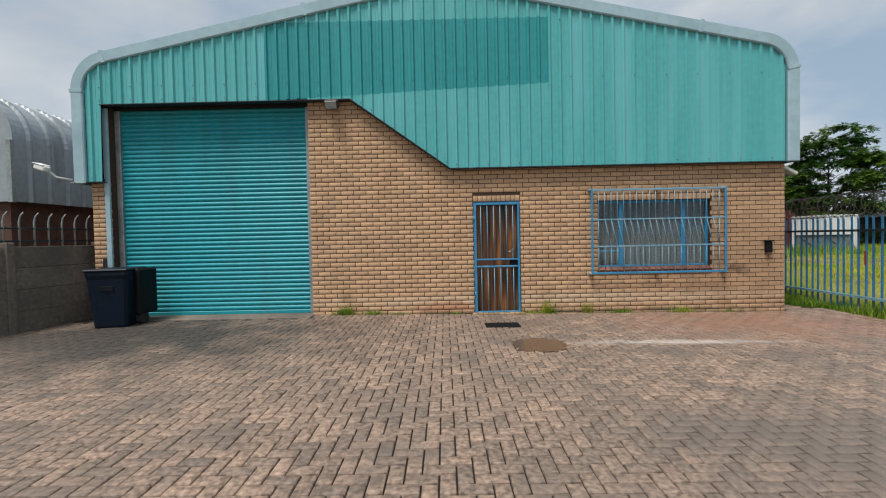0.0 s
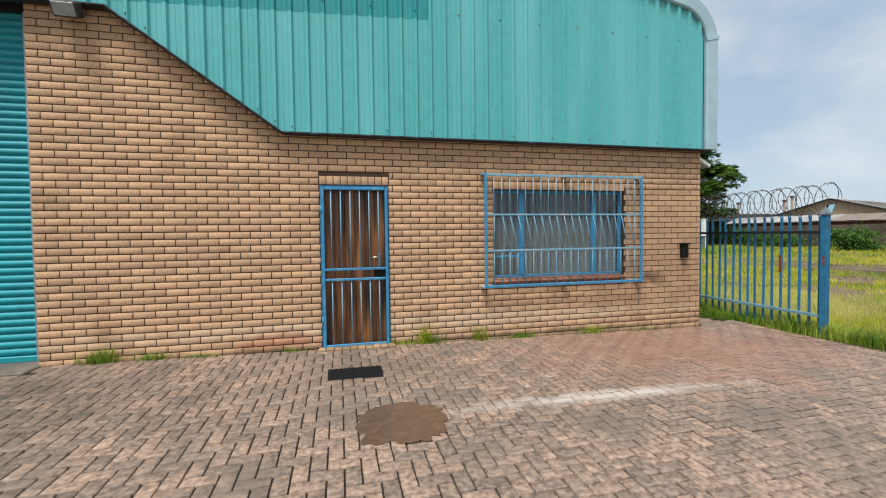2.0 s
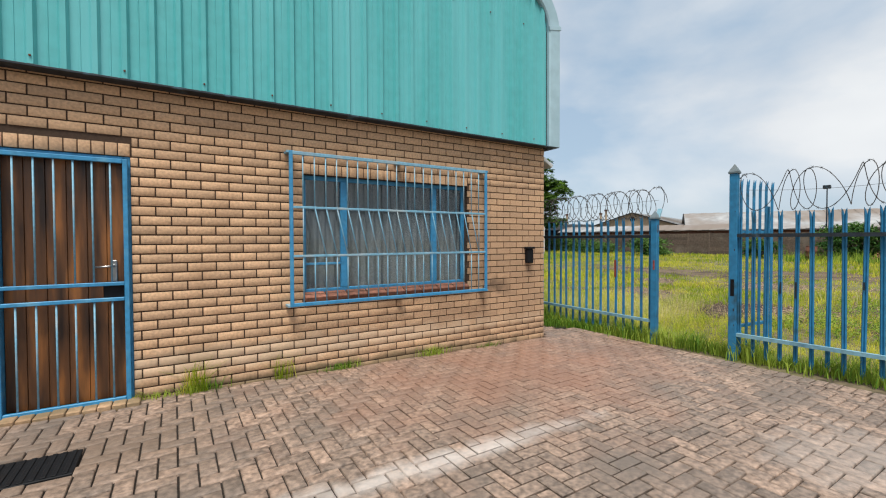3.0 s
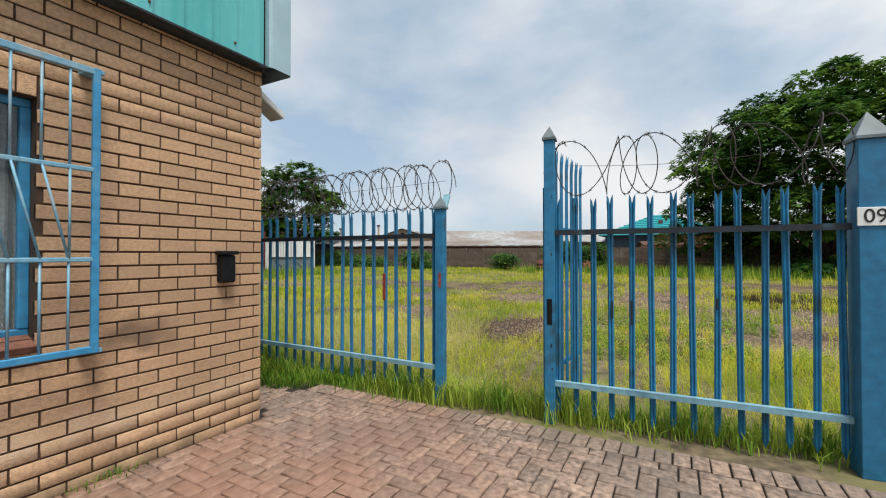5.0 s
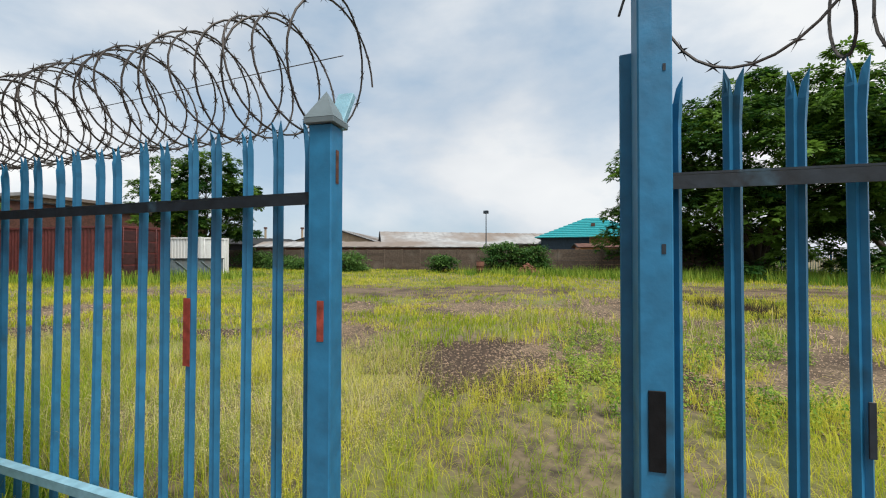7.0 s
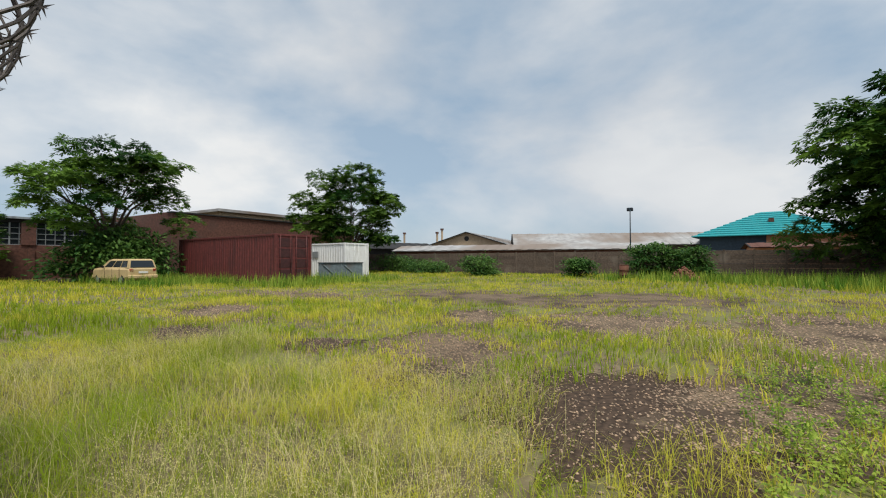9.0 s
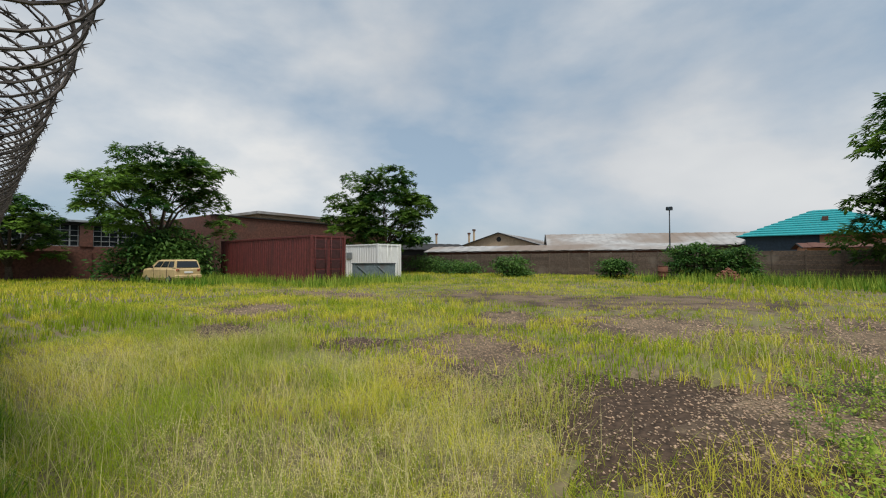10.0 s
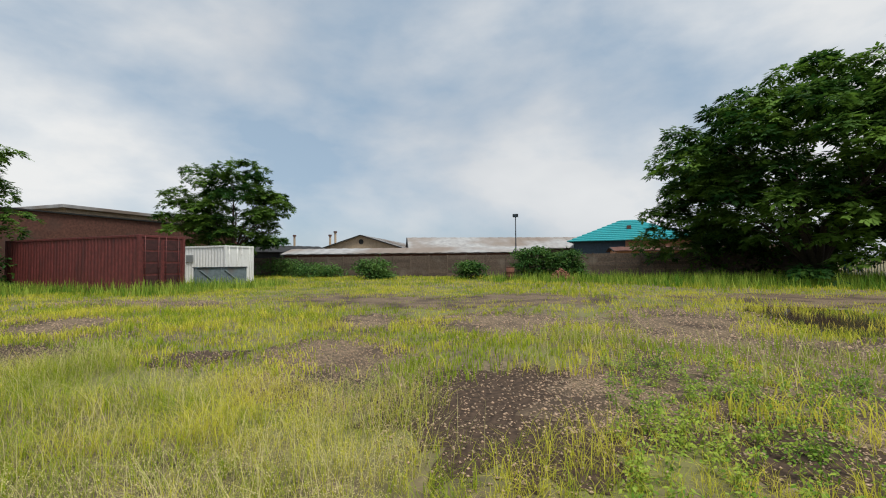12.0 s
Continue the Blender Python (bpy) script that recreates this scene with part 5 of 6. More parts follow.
# ---- trees and bushes ----
def leaf_cards(centers, normals_up, size, wide, count, spread, seed, droop=0.5):
    """Small kite-shaped leaves in flat drooping sprays about each centre."""
    r = np.random.default_rng(seed)
    c = np.repeat(centers, count, axis=0)
    n = len(c)
    off = r.normal(0, 1, (n, 3)) * np.array([spread, spread, spread * 0.26])
    off[:, 2] -= droop * (off[:, 0] ** 2 + off[:, 1] ** 2) / (spread * 3.2)
    p = c + off
    az = r.uniform(0, 2 * np.pi, n)
    az = np.where(r.random(n) < 0.6, np.arctan2(off[:, 1], off[:, 0]) + r.normal(0, 0.5, n), az)
    pitch = r.normal(-0.35, 0.45, n)
    d = np.stack([np.cos(az) * np.cos(pitch), np.sin(az) * np.cos(pitch), np.sin(pitch)], 1)
    side = np.stack([-np.sin(az), np.cos(az), r.normal(0, 0.45, n)], 1)
    side /= np.linalg.norm(side, axis=1)[:, None]
    ln = size * r.uniform(0.6, 1.3, n)[:, None]
    wd = wide * r.uniform(0.7, 1.2, n)[:, None]
    v = np.stack([p, p + d * ln * 0.45 + side * wd, p + d * ln, p + d * ln * 0.45 - side * wd], 1).reshape(-1, 3)
    f = np.arange(n * 4).reshape(-1, 4)
    return v, f, r.uniform(-0.25, 0.35, n)


def tree(x, y, height, radius, low, seed, label, clumps=150, per=120, leaf=0.42, lean=(0, 0), trunk=0.28, flat=0.75, mat="leaf", pad=(0.13, 0.22), gap=0.55):
    """Tapered trunk, forking limbs and a crown of leaf sprays carried by the limb ends."""
    t = base("tree", Matrix.Translation((x, y, FIELD_Z)), label=label, category="tree")
    r = random.Random(seed)
    s = Shape()
    fork = low * 0.75 + 0.4
    s.tube([(0, 0, -0.1), (0.05, 0.02, fork * 0.5), (0.1 * lean[0], 0.1 * lean[1], fork)], [trunk * 1.25, trunk, trunk * 0.85], 10)
    ends = []
    mid_z = low + (height - low) * 0.5
    limbs = 8
    for k in range(limbs):
        a = 2 * math.pi * (k + r.uniform(-0.3, 0.3)) / limbs
        reach = radius * r.uniform(0.45, 0.7)
        top = mid_z + (height - low) * r.uniform(-0.22, 0.25)
        q = [(0.1 * lean[0], 0.1 * lean[1], fork), (reach * 0.4 * math.cos(a), reach * 0.4 * math.sin(a), fork + (top - fork) * 0.55), (reach * math.cos(a) + lean[0], reach * math.sin(a) + lean[1], top)]
        s.tube(q, [trunk * 0.55, trunk * 0.32, trunk * 0.14], 7)
        for j in range(4):
            b = a + r.uniform(-0.8, 0.8)
            st = Vector(q[1]).lerp(Vector(q[2]), r.uniform(0.2, 0.9))
            en = st + Vector((math.cos(b), math.sin(b), r.uniform(0.0, 0.9))) * radius * r.uniform(0.25, 0.45)
            s.tube([st, st.lerp(en, 0.5) + Vector((0, 0, 0.15)), en], [trunk * 0.16, trunk * 0.1, trunk * 0.05], 5)
    s.make("trunk", "bark", t, True)
    r2 = np.random.default_rng(seed)
    pads, tries = [], 0
    while len(pads) < clumps and tries < clumps * 60:
        tries += 1
        a, u = r.uniform(0, 2 * math.pi), r.uniform(-1, 1)
        rad = r.uniform(0.25, 1.0) ** 0.45
        dx, dy, dz = math.cos(a) * math.sqrt(1 - (u * u if u > 0 else 0.4 * u * u)), math.sin(a) * math.sqrt(1 - (u * u if u > 0 else 0.4 * u * u)), u
        bump = 0.92 + 0.34 * noise.noise((dx * 2.1 + seed, dy * 2.1, dz * 2.1))
        half = (height - low) * 0.5 * (flat if dz < 0 else 1.0)
        q = (dx * radius * rad * bump + lean[0] * dz, dy * radius * rad * bump + lean[1] * dz, mid_z + dz * half * rad * bump)
        size = radius * r.uniform(*pad)
        if all((q[0] - o[0]) ** 2 + (q[1] - o[1]) ** 2 + 5 * (q[2] - o[2]) ** 2 > (gap * (size + o[3])) ** 2 for o in pads):
            pads.append((*q, size))
    v, f, tint = frond_pads(np.array(pads), leaf, per, r2)
    ob = mass("leaves", v, f, mat, tint)
    ob.parent = t
    tagged(ob, kind="stuff")
    return t


def frond_pads(pads, leaf, per, r):
    """Shallow drooping domes of feathered fronds: each frond a midrib with leaflets as narrow kites on both sides."""
    n = len(pads) * per
    c = np.repeat(pads, per, axis=0)
    az = r.uniform(0, 2 * np.pi, n)
    d = np.sqrt(r.uniform(0.0, 1.0, n)) * (0.8 + 0.25 * np.sin(az * 3 + c[:, 0] * 5))
    p = c[:, :3] + np.stack([np.cos(az) * d * c[:, 3], np.sin(az) * d * c[:, 3], (0.22 - 0.5 * d * d) * c[:, 3] + r.normal(0, 0.07, n) * c[:, 3]], 1)
    turn = az + r.normal(0, 0.55, n)
    pitch = r.normal(0.12, 0.22, n) - 0.75 * d
    way = np.stack([np.cos(turn) * np.cos(pitch), np.sin(turn) * np.cos(pitch), np.sin(pitch)], 1)
    side = np.stack([-np.sin(turn), np.cos(turn), r.normal(0, 0.25, n)], 1)
    ln = (leaf * r.uniform(0.65, 1.3, n))[:, None]
    parts = []
    for t0, sg, w in ((0.25, 1, 0.46), (0.35, -1, 0.46)):
        root = p + way * ln * t0
        tip = root + (way * 0.55 + side * sg * 0.8) * ln * w - np.array([0, 0, 0.06]) * ln
        cross = way * ln * 0.16
        mid = (root + tip) / 2
        parts.append(np.stack([root, mid - cross, tip, mid + cross], 1))
    end = p + way * ln
    wide = side * ln * 0.13
    parts.append(np.stack([p + way * ln * 0.35, p + way * ln * 0.7 - wide, end, p + way * ln * 0.7 + wide], 1))
    v = np.stack(parts, 1).reshape(-1, 3)
    tint = np.repeat(r.normal(0, 0.16, len(pads)).repeat(per) + r.uniform(-0.14, 0.2, n) + 0.12 * (0.5 - d), len(parts))
    return v, np.arange(len(v)).reshape(-1, 4), tint


tree(40.0, -15.8, 14.4, 9.2, 0.3, 11, "large spreading green tree behind the boundary wall", 330, 108, 0.66, (0, -1.2), 0.42, 1.0, pad=(0.09, 0.17), gap=0.40)
tree(43.0, -26.0, 13.5, 9.0, 0.6, 12, "large green tree at the edge of the lot", 120, 90, 0.70, (0, 0), 0.4, 0.95, pad=(0.11, 0.20), gap=0.45)
tree(20.4, 33.2, 9.9, 5.2, 2.9, 21, "feathery green tree with thin spreading limbs", 95, 120, 0.48, (0.4, 0.3), 0.22, 1.0, pad=(0.13, 0.23), gap=0.42)
tree(13.6, 38.6, 6.6, 3.2, 0.8, 23, "dense green tree against the brick wall", 55, 100, 0.44, (0, 0), 0.2, pad=(0.16, 0.28), gap=0.42)
tree(40.3, 29.8, 11.4, 5.4, 1.8, 25, "rounded dark green tree beside the container", 150, 100, 0.56, (0, 0), 0.26, 1.0, pad=(0.12, 0.21), gap=0.40)


def bush(x, y, rx, ry, h, seed, label, clumps=30, per=90, leaf=0.26, mat="bush"):
    r = np.random.default_rng(seed)
    a, d = r.uniform(0, 2 * np.pi, clumps), np.sqrt(r.uniform(0, 1, clumps))
    u = r.uniform(0.15, 1.0, clumps)
    cs = np.stack([rx * d * np.cos(a) * (1.1 - 0.45 * u), ry * d * np.sin(a) * (1.1 - 0.45 * u), h * u * 0.92], 1)
    b = base("bush", Matrix.Translation((x, y, FIELD_Z)), label=label, category="bush")
    s = Shape()
    for k in range(0, clumps, 3):
        s.tube([(0.1 * math.cos(k), 0.1 * math.sin(k), 0), tuple(cs[k] * 0.6), tuple(cs[k])], [0.03, 0.02, 0.008], 5)
    s.make("stems", "bark", b)
    v, f, tint = leaf_cards(cs, None, leaf, leaf * 0.24, per, 0.30 * (rx + ry) / 2 * 0.8, seed + 1)
    ob = mass("leaves", v, f, mat, tint)
    v[:, 2] = np.maximum(v[:, 2], 0.0)
    ob.data.vertices.foreach_set("co", v.astype(np.float32).ravel())
    ob.parent = b
    tagged(ob, kind="stuff")
    return b


bush(20.2, 31.4, 3.3, 2.4, 3.9, 41, "dense green bush behind the parked car", 90, 110, 0.34)
bush(39.6, 14.6, 1.8, 1.5, 1.9, 42, "low green bush before the boundary wall", 34)
bush(40.6, 6.6, 1.3, 1.2, 1.6, 43, "low green bush near the oil drum", 28)
bush(41.5, 1.6, 1.7, 1.6, 2.7, 44, "spreading green bush by the lamp mast", 54)
bush(41.6, -0.6, 1.4, 1.6, 2.4, 45, "spreading green bush beside the rubble", 46)
# two added leaf masses block the sky, standing in for shade under the crown
bush(47.6, -13.5, 2.6, 3.4, 4.6, 48, "added dark leaf mass in place of deep shade under the tree", 60, 80, 0.40, "leaf")
bush(47.8, -18.6, 2.6, 3.4, 4.8, 49, "added dark leaf mass in place of deep shade under the tree", 60, 80, 0.40, "leaf")
bush(43.5, 22.5, 2.4, 2.6, 1.5, 46, "low weedy bush along the boundary wall", 36)
bush(44.0, 27.0, 2.2, 2.6, 2.0, 47, "dark weedy bush by the wall", 36)


# ---- grass ----
def blades(name, x, y, height, width, bend, mat, z, seed, label, flare=0.5):
    """Curved tapering blades: two quads and a tip, as two faces of four corners."""
    r = np.random.default_rng(seed)
    n = len(x)
    az = r.uniform(0, 2 * np.pi, n)
    h = height * r.uniform(0.45, 1.25, n) * (0.55 + 0.9 * field_noise(x, y, 3.1, 17))
    b = bend * h * r.uniform(0.2, 1.2, n)
    d = np.stack([np.cos(az), np.sin(az)], 1)
    sd = np.stack([-np.sin(az), np.cos(az)], 1) * (width * r.uniform(0.7, 1.3, n))[:, None]
    p0 = np.stack([x, y], 1)
    p1, p2 = p0 + d * (b * 0.32)[:, None], p0 + d * b[:, None]
    zb = np.full(n, z) if np.isscalar(z) else z
    v = np.zeros((n, 6, 3))
    v[:, 0, :2], v[:, 1, :2] = p0 - sd * 0.5, p0 + sd * 0.5
    v[:, 2, :2], v[:, 3, :2] = p1 + sd * 0.42, p1 - sd * 0.42
    v[:, 4, :2], v[:, 5, :2] = p2 + sd * 0.10, p2 - sd * 0.10
    v[:, 0, 2] = v[:, 1, 2] = zb - 0.01
    v[:, 2, 2] = v[:, 3, 2] = zb + h * 0.58
    v[:, 4, 2] = v[:, 5, 2] = zb + h * (1 - 0.3 * bend * r.uniform(0, 1, n))
    per = 2 if np.mean(width) < 0.016 else 1
    k = np.arange(n)[:, None] * 6
    f = (np.concatenate([k + np.array([0, 1, 2, 3]), k + np.array([3, 2, 4, 5])], 1) if per == 2 else k + np.array([0, 1, 4, 5])).reshape(-1, 4)
    if per == 1:
        v = v[:, [0, 1, 4, 5]]
        f = np.arange(n * 4).reshape(-1, 4)
    ob = mass(name, v.reshape(-1, 3), f, mat, np.repeat(r.uniform(-0.25, 0.28, n) + 0.7 * (field_noise(x, y, 2.3, 19) - 0.5) + 0.6 * (field_noise(x, y, 0.7, 23) - 0.5), per))
    return tagged(ob, label, "grass", kind="stuff")


def scatter(x0, x1, y0, y1, per_m2, seed, clump=0.6):
    r = np.random.default_rng(seed)
    n = int((x1 - x0) * (y1 - y0) * per_m2)
    x, y = r.uniform(x0, x1, n), r.uniform(y0, y1, n)
    keep = bare(x, y) > r.uniform(0.5, 1.15, n)
    dens = 0.12 + 0.85 * field_noise(x, y, 0.9, seed + 3) + 0.45 * (field_noise(x, y, 4.0, seed + 5) - 0.4)
    keep &= dens > r.uniform(0, 1, n) * clump * 1.15
    x, y = x[keep], y[keep]
    cell = 0.19 if per_m2 > 300 else 0.42
    cx, cy = np.floor(x / cell), np.floor(y / cell)
    hx, hy = np.sin(cx * 12.99 + cy * 78.2) * 4375.5, np.sin(cx * 39.3 + cy * 11.1) * 2374.7
    tx, ty = (cx + hx - np.floor(hx)) * cell, (cy + hy - np.floor(hy)) * cell
    pull = 0.10 + 0.35 * r.random(len(x))
    return x + (tx - x) * pull, y + (ty - y) * pull


def tall(x, y):
    """Where the meadow stands higher: beside the fence, and in drifts."""
    near = np.clip(1.2 - np.hypot((x - 9.3) / 2.6, (y - 1.6) / 3.0), 0, 1)
    drift = np.clip(field_noise(x, y, 0.45, 9) * 1.6 - 0.55, 0, 1)
    return 0.26 + 0.74 * np.maximum(near, drift * 0.75)


x, y = scatter(7.42, 11.5, -6.5, 8.0, 1200, 101)
blades("meadow_grass", x, y, 0.25 * tall(x, y) + 0.03, 0.0038, 1.25, "grass", FIELD_Z, 1, "yellow-green meadow grass growing beside the fence")
x, y = scatter(11.5, 17.0, -9.0, 14.0, 420, 102)
blades("meadow_grass", x, y, 0.22 * tall(x, y) + 0.03, 0.0105, 0.85, "grass", FIELD_Z, 2, "yellow-green meadow grass with bare patches")
x, y = scatter(17.0, 28.0, -16.0, 31.0, 150, 103)
blades("meadow_grass", x, y, 0.20 * tall(x, y) + 0.03, 0.018, 0.7, "grass", FIELD_Z, 3, "yellow-green meadow grass across the open lot")
x, y = scatter(28.0, 45.6, -30.0, 34.0, 50, 104)
blades("meadow_grass", x, y, 0.28 * tall(x, y) + 0.05, 0.036, 0.5, "grass", FIELD_Z, 4, "yellow-green meadow grass far across the lot")
x, y = scatter(8.0, 17.0, 14.0, 39.5, 60, 105)
blades("meadow_grass", x, y, 0.25 * tall(x, y) + 0.08, 0.04, 0.5, "grass", FIELD_Z, 5, "yellow-green meadow grass by the brick wall")
x, y = scatter(7.36, 11.5, 8.0, 14.0, 250, 111)
blades("meadow_grass", x, y, 0.28 * tall(x, y) + 0.05, 0.012, 0.55, "grass", FIELD_Z, 13, "yellow-green meadow grass behind the building")
# feathery seed heads drifting over the near grass
r_ = np.random.default_rng(55)
x, y = scatter(7.6, 12.0, -1.2, 6.5, 700, 106, 1.2)
sel = tall(x, y) > 0.62
blades("seeding_grass", x[sel], y[sel], 0.36, 0.0026, 1.1, "seed", FIELD_Z, 6, "pale feathery seeding grass over the meadow")
x, y = scatter(11.8, 15.5, -7.5, -1.0, 130, 107, 1.0)
sel = field_noise(x, y, 0.6, 4) > 0.45
blades("seeding_grass", x[sel], y[sel], 0.42, 0.006, 0.7, "seed", FIELD_Z, 7, "pale dry seeding grass beside the gravel")
# taller green belt near the far wall
x, y = scatter(29.0, 41.5, -26.0, 8.0, 50, 108)
sel = field_noise(x, y, 0.25, 6) + np.clip((-y - 1) / 6, -1, 1) * 0.6 + np.clip((x - 33) / 5, -1, 0.3) > 0.45
x, y = x[sel], y[sel]
blades("tall_green_grass", x, y, 0.55, 0.04, 0.4, "weed", FIELD_Z, 8, "tall bright green grass before the far wall")
x, y = scatter(20.5, 30.0, 15.0, 20.5, 70, 109)
blades("tall_green_grass", x, y, 0.50, 0.035, 0.4, "weed", FIELD_Z, 9, "tall green grass around the containers")
x, y = scatter(17.5, 23.0, 21.0, 31.0, 70, 110)
blades("tall_green_grass", x, y, 0.48, 0.035, 0.4, "weed", FIELD_Z, 10, "tall green grass around the parked car")
# green weeds along the fence foot
r_ = np.random.default_rng(56)
n = 10000
y = r_.uniform(-4.2, 8.0, n)
x = np.where(y > -1.5, 7.395 + 0.123 * (y + 1.165), FX + 0.08) + r_.normal(0.03, 0.11, n)
ok = (np.abs(y + 1.67) > 0.42) | (x > FX - 0.02)
x, y = x[ok], y[ok]
blades("fence_weeds", x, y, 0.11 + 0.10 * field_noise(x, y, 2.2, 3), 0.009, 0.7, "weed", FIELD_Z + 0.02, 11, "fresh green weeds along the fence foot")
n = 6500
y, x = r_.uniform(-0.3, 4.0, n), r_.uniform(6.75, 7.75, n)
ok = field_noise(x, y, 1.5, 8) + (x - 7.25) * 1.4 + np.clip(y, -1, 1) * 0.3 > 0.35
blades("fence_weeds", x[ok], y[ok], 0.16, 0.009, 0.7, "weed", FIELD_Z + 0.02, 12, "fresh green weeds between building and fence")
# small leafy sprigs growing up through the near mud
n = 300
sx, sy, sh = r_.uniform(9.6, 13.4, n), r_.uniform(-5.2, -1.9, n), r_.uniform(0.08, 0.27, n)
ok = field_noise(sx, sy, 1.1, 41) > 0.32
sx, sy, sh = sx[ok], sy[ok], sh[ok]
cs = np.concatenate([np.stack([sx + 0.03 * k * np.sin(sx * 40), sy + 0.03 * k * np.cos(sy * 50), FIELD_Z + sh * (0.25 + 0.75 * k)], 1) for k in (0.0, 0.25, 0.5, 0.75, 1.0)])
v, f, tint = leaf_cards(cs, None, 0.036, 0.009, 10, 0.032, 77, 0.1)
v[:, 2] = np.maximum(v[:, 2], FIELD_Z)
tagged(mass("mud_weeds", v, f, "weed", tint), "small leafy green weeds growing in gravel", "weeds", kind="stuff")
blades("weed_stems", np.repeat(sx, 3), np.repeat(sy, 3), 0.20, 0.004, 0.4, "weed", FIELD_Z, 78, "thin green stems of small weeds in gravel")
# airy seed heads floating over the tall near grass
x, y = scatter(7.7, 11.8, -1.2, 6.5, 420, 112, 1.0)
sel = (tall(x, y) > 0.5) & (field_noise(x, y, 0.8, 51) > 0.42)
x, y = x[sel], y[sel]
cs = np.stack([x, y, FIELD_Z + 0.26 * tall(x, y) * r_.uniform(0.7, 1.15, len(x))], 1)
v, f, tint = leaf_cards(cs, None, 0.009, 0.0028, 14, 0.045, 79, 0.1)
tagged(mass("grass_seed_heads", v, f, "seed", tint), "airy pale seed heads over the tall grass", "grass", kind="stuff")
turn_lot(placed)

# weeds at the foot of the brick wall
for wx, hgt, cnt, sd in ((-1.75, 0.16, 260, 1), (-1.2, 0.10, 160, 2), (-0.7, 0.06, 100, 3), (2.02, 0.40, 90, 4), (2.05, 0.12, 150, 9), (2.78, 0.32, 60, 5), (3.4, 0.09, 160, 6), (4.55, 0.14, 180, 7), (1.72, 0.07, 90, 8), (5.4, 0.05, 60, 10), (0.3, 0.06, 90, 11)):
    r = np.random.default_rng(900 + sd)
    xx = wx + r.normal(0, 0.10 if hgt < 0.2 else 0.05, cnt)
    yy = -np.abs(r.normal(0.0, 0.035, cnt)) - 0.008
    blades("wall_weed", xx, yy, hgt, 0.005, 0.9, "weed" if hgt < 0.2 else "grass", yard_z(wx) - 0.005, 920 + sd, "small green weed growing at the wall foot")

# ---- loose gravel ----
placed = set(scene.objects)
iv = np.array([(1, 0, 0), (-1, 0, 0), (0, 1, 0), (0, -1, 0), (0, 0, 1), (0, 0, -1)], float)
jf = np.array([(0, 2, 4), (2, 1, 4), (1, 3, 4), (3, 0, 4), (2, 0, 5), (1, 2, 5), (3, 1, 5), (0, 3, 5)])


def gravel(x, y, size, z, seed, label, mat="stone"):
    r = np.random.default_rng(seed)
    n = len(x)
    sc = size * r.uniform(0.4, 1.3, (n, 1, 1)) * r.uniform(0.6, 1.2, (n, 1, 3)) * np.array([1, 1, 0.6])
    v = iv[None] * (1 + 0.25 * r.uniform(-1, 1, (n, len(iv), 1))) * sc
    v += np.stack([x, y, np.full(n, z)], 1)[:, None, :]
    f = (jf[None] + (np.arange(n) * len(iv))[:, None, None]).reshape(-1, 3)
    tagged(mass("gravel", v.reshape(-1, 3), f, mat, np.repeat(r.uniform(0, 1, n), len(jf))), label, "gravel", kind="stuff")


r_ = np.random.default_rng(57)
for i, (px, py, ra, rb, turn, what) in enumerate(PATCHES):
    if what == "water" or px > 20:
        continue
    n = int(ra * rb * (2600 if what == "gravel" else 1900) * (0.85 if px < 13 else 0.2))
    a, d = r_.uniform(0, 2 * np.pi, n), np.sqrt(r_.uniform(0, 1.7, n))
    u, v = ra * d * np.cos(a), rb * d * np.sin(a)
    c, s_ = math.cos(radians(turn)), math.sin(radians(turn))
    gravel(px + u * c - v * s_, py + u * s_ + v * c, 0.0145 if px < 13 else 0.024, FIELD_Z + 0.008, 300 + i, "loose brown gravel stones on bare ground")

turn_lot(placed)

# ---- yard paving ----
s = Shape()
bx = [-7.4, -2.3, 2.0, 6.5, 7.38]
for xa, xb in zip(bx, bx[1:]):
    s.face([(xa, -13.0, yard_z(xa) - 0.018), (xb, -13.0, yard_z(xb) - 0.018), (xb, 0.32, yard_z(xb) - 0.018), (xa, 0.32, yard_z(xa) - 0.018)])
s.face([(6.5, 0.32, yard_z(6.5) - 0.010), (7.38, 0.32, yard_z(6.5) - 0.010), (7.1, 1.6, yard_z(6.5) - 0.012), (6.5, 1.6, yard_z(6.5) - 0.012)])
paving = tagged(s.make("pavement", "sand"), "reddish brown brick paving laid in herringbone", "paving", kind="structure")
# puddle and lime streak by the door
s = Shape()
pts = []
for k in range(60):
    w = 2 * math.pi * k / 60
    wob = 1 + 0.20 * noise.noise((math.cos(w) * 2.1, math.sin(w) * 2.1, 5.0)) + 0.22 * noise.noise((math.cos(w) * 9, math.sin(w) * 9, 5.0))
    pts.append((1.38 + 0.36 * wob * math.cos(w), -2.36 + 0.37 * wob * math.sin(w), yard_z(1.32) + 0.0045))
s.face(pts)
tagged(s.make("puddle", "puddle"), "shallow muddy brown puddle on the paving", "puddle", kind="structure")


def paver_shape(w, l, h=0.03, c=0.006):
    s = Shape()
    for z, i in ((-h, 0.0), (-c * 0.7, 0.0), (0.0, c)):
        s.v += [(i, i, z), (w - i, i, z), (w - i, l - i, z), (i, l - i, z)]
    for r0 in (0, 4):
        for k in range(4):
            s.f.append((r0 + k, r0 + (k + 1) % 4, r0 + 4 + (k + 1) % 4, r0 + 4 + k))
    s.f.append((8, 9, 10, 11))
    return s


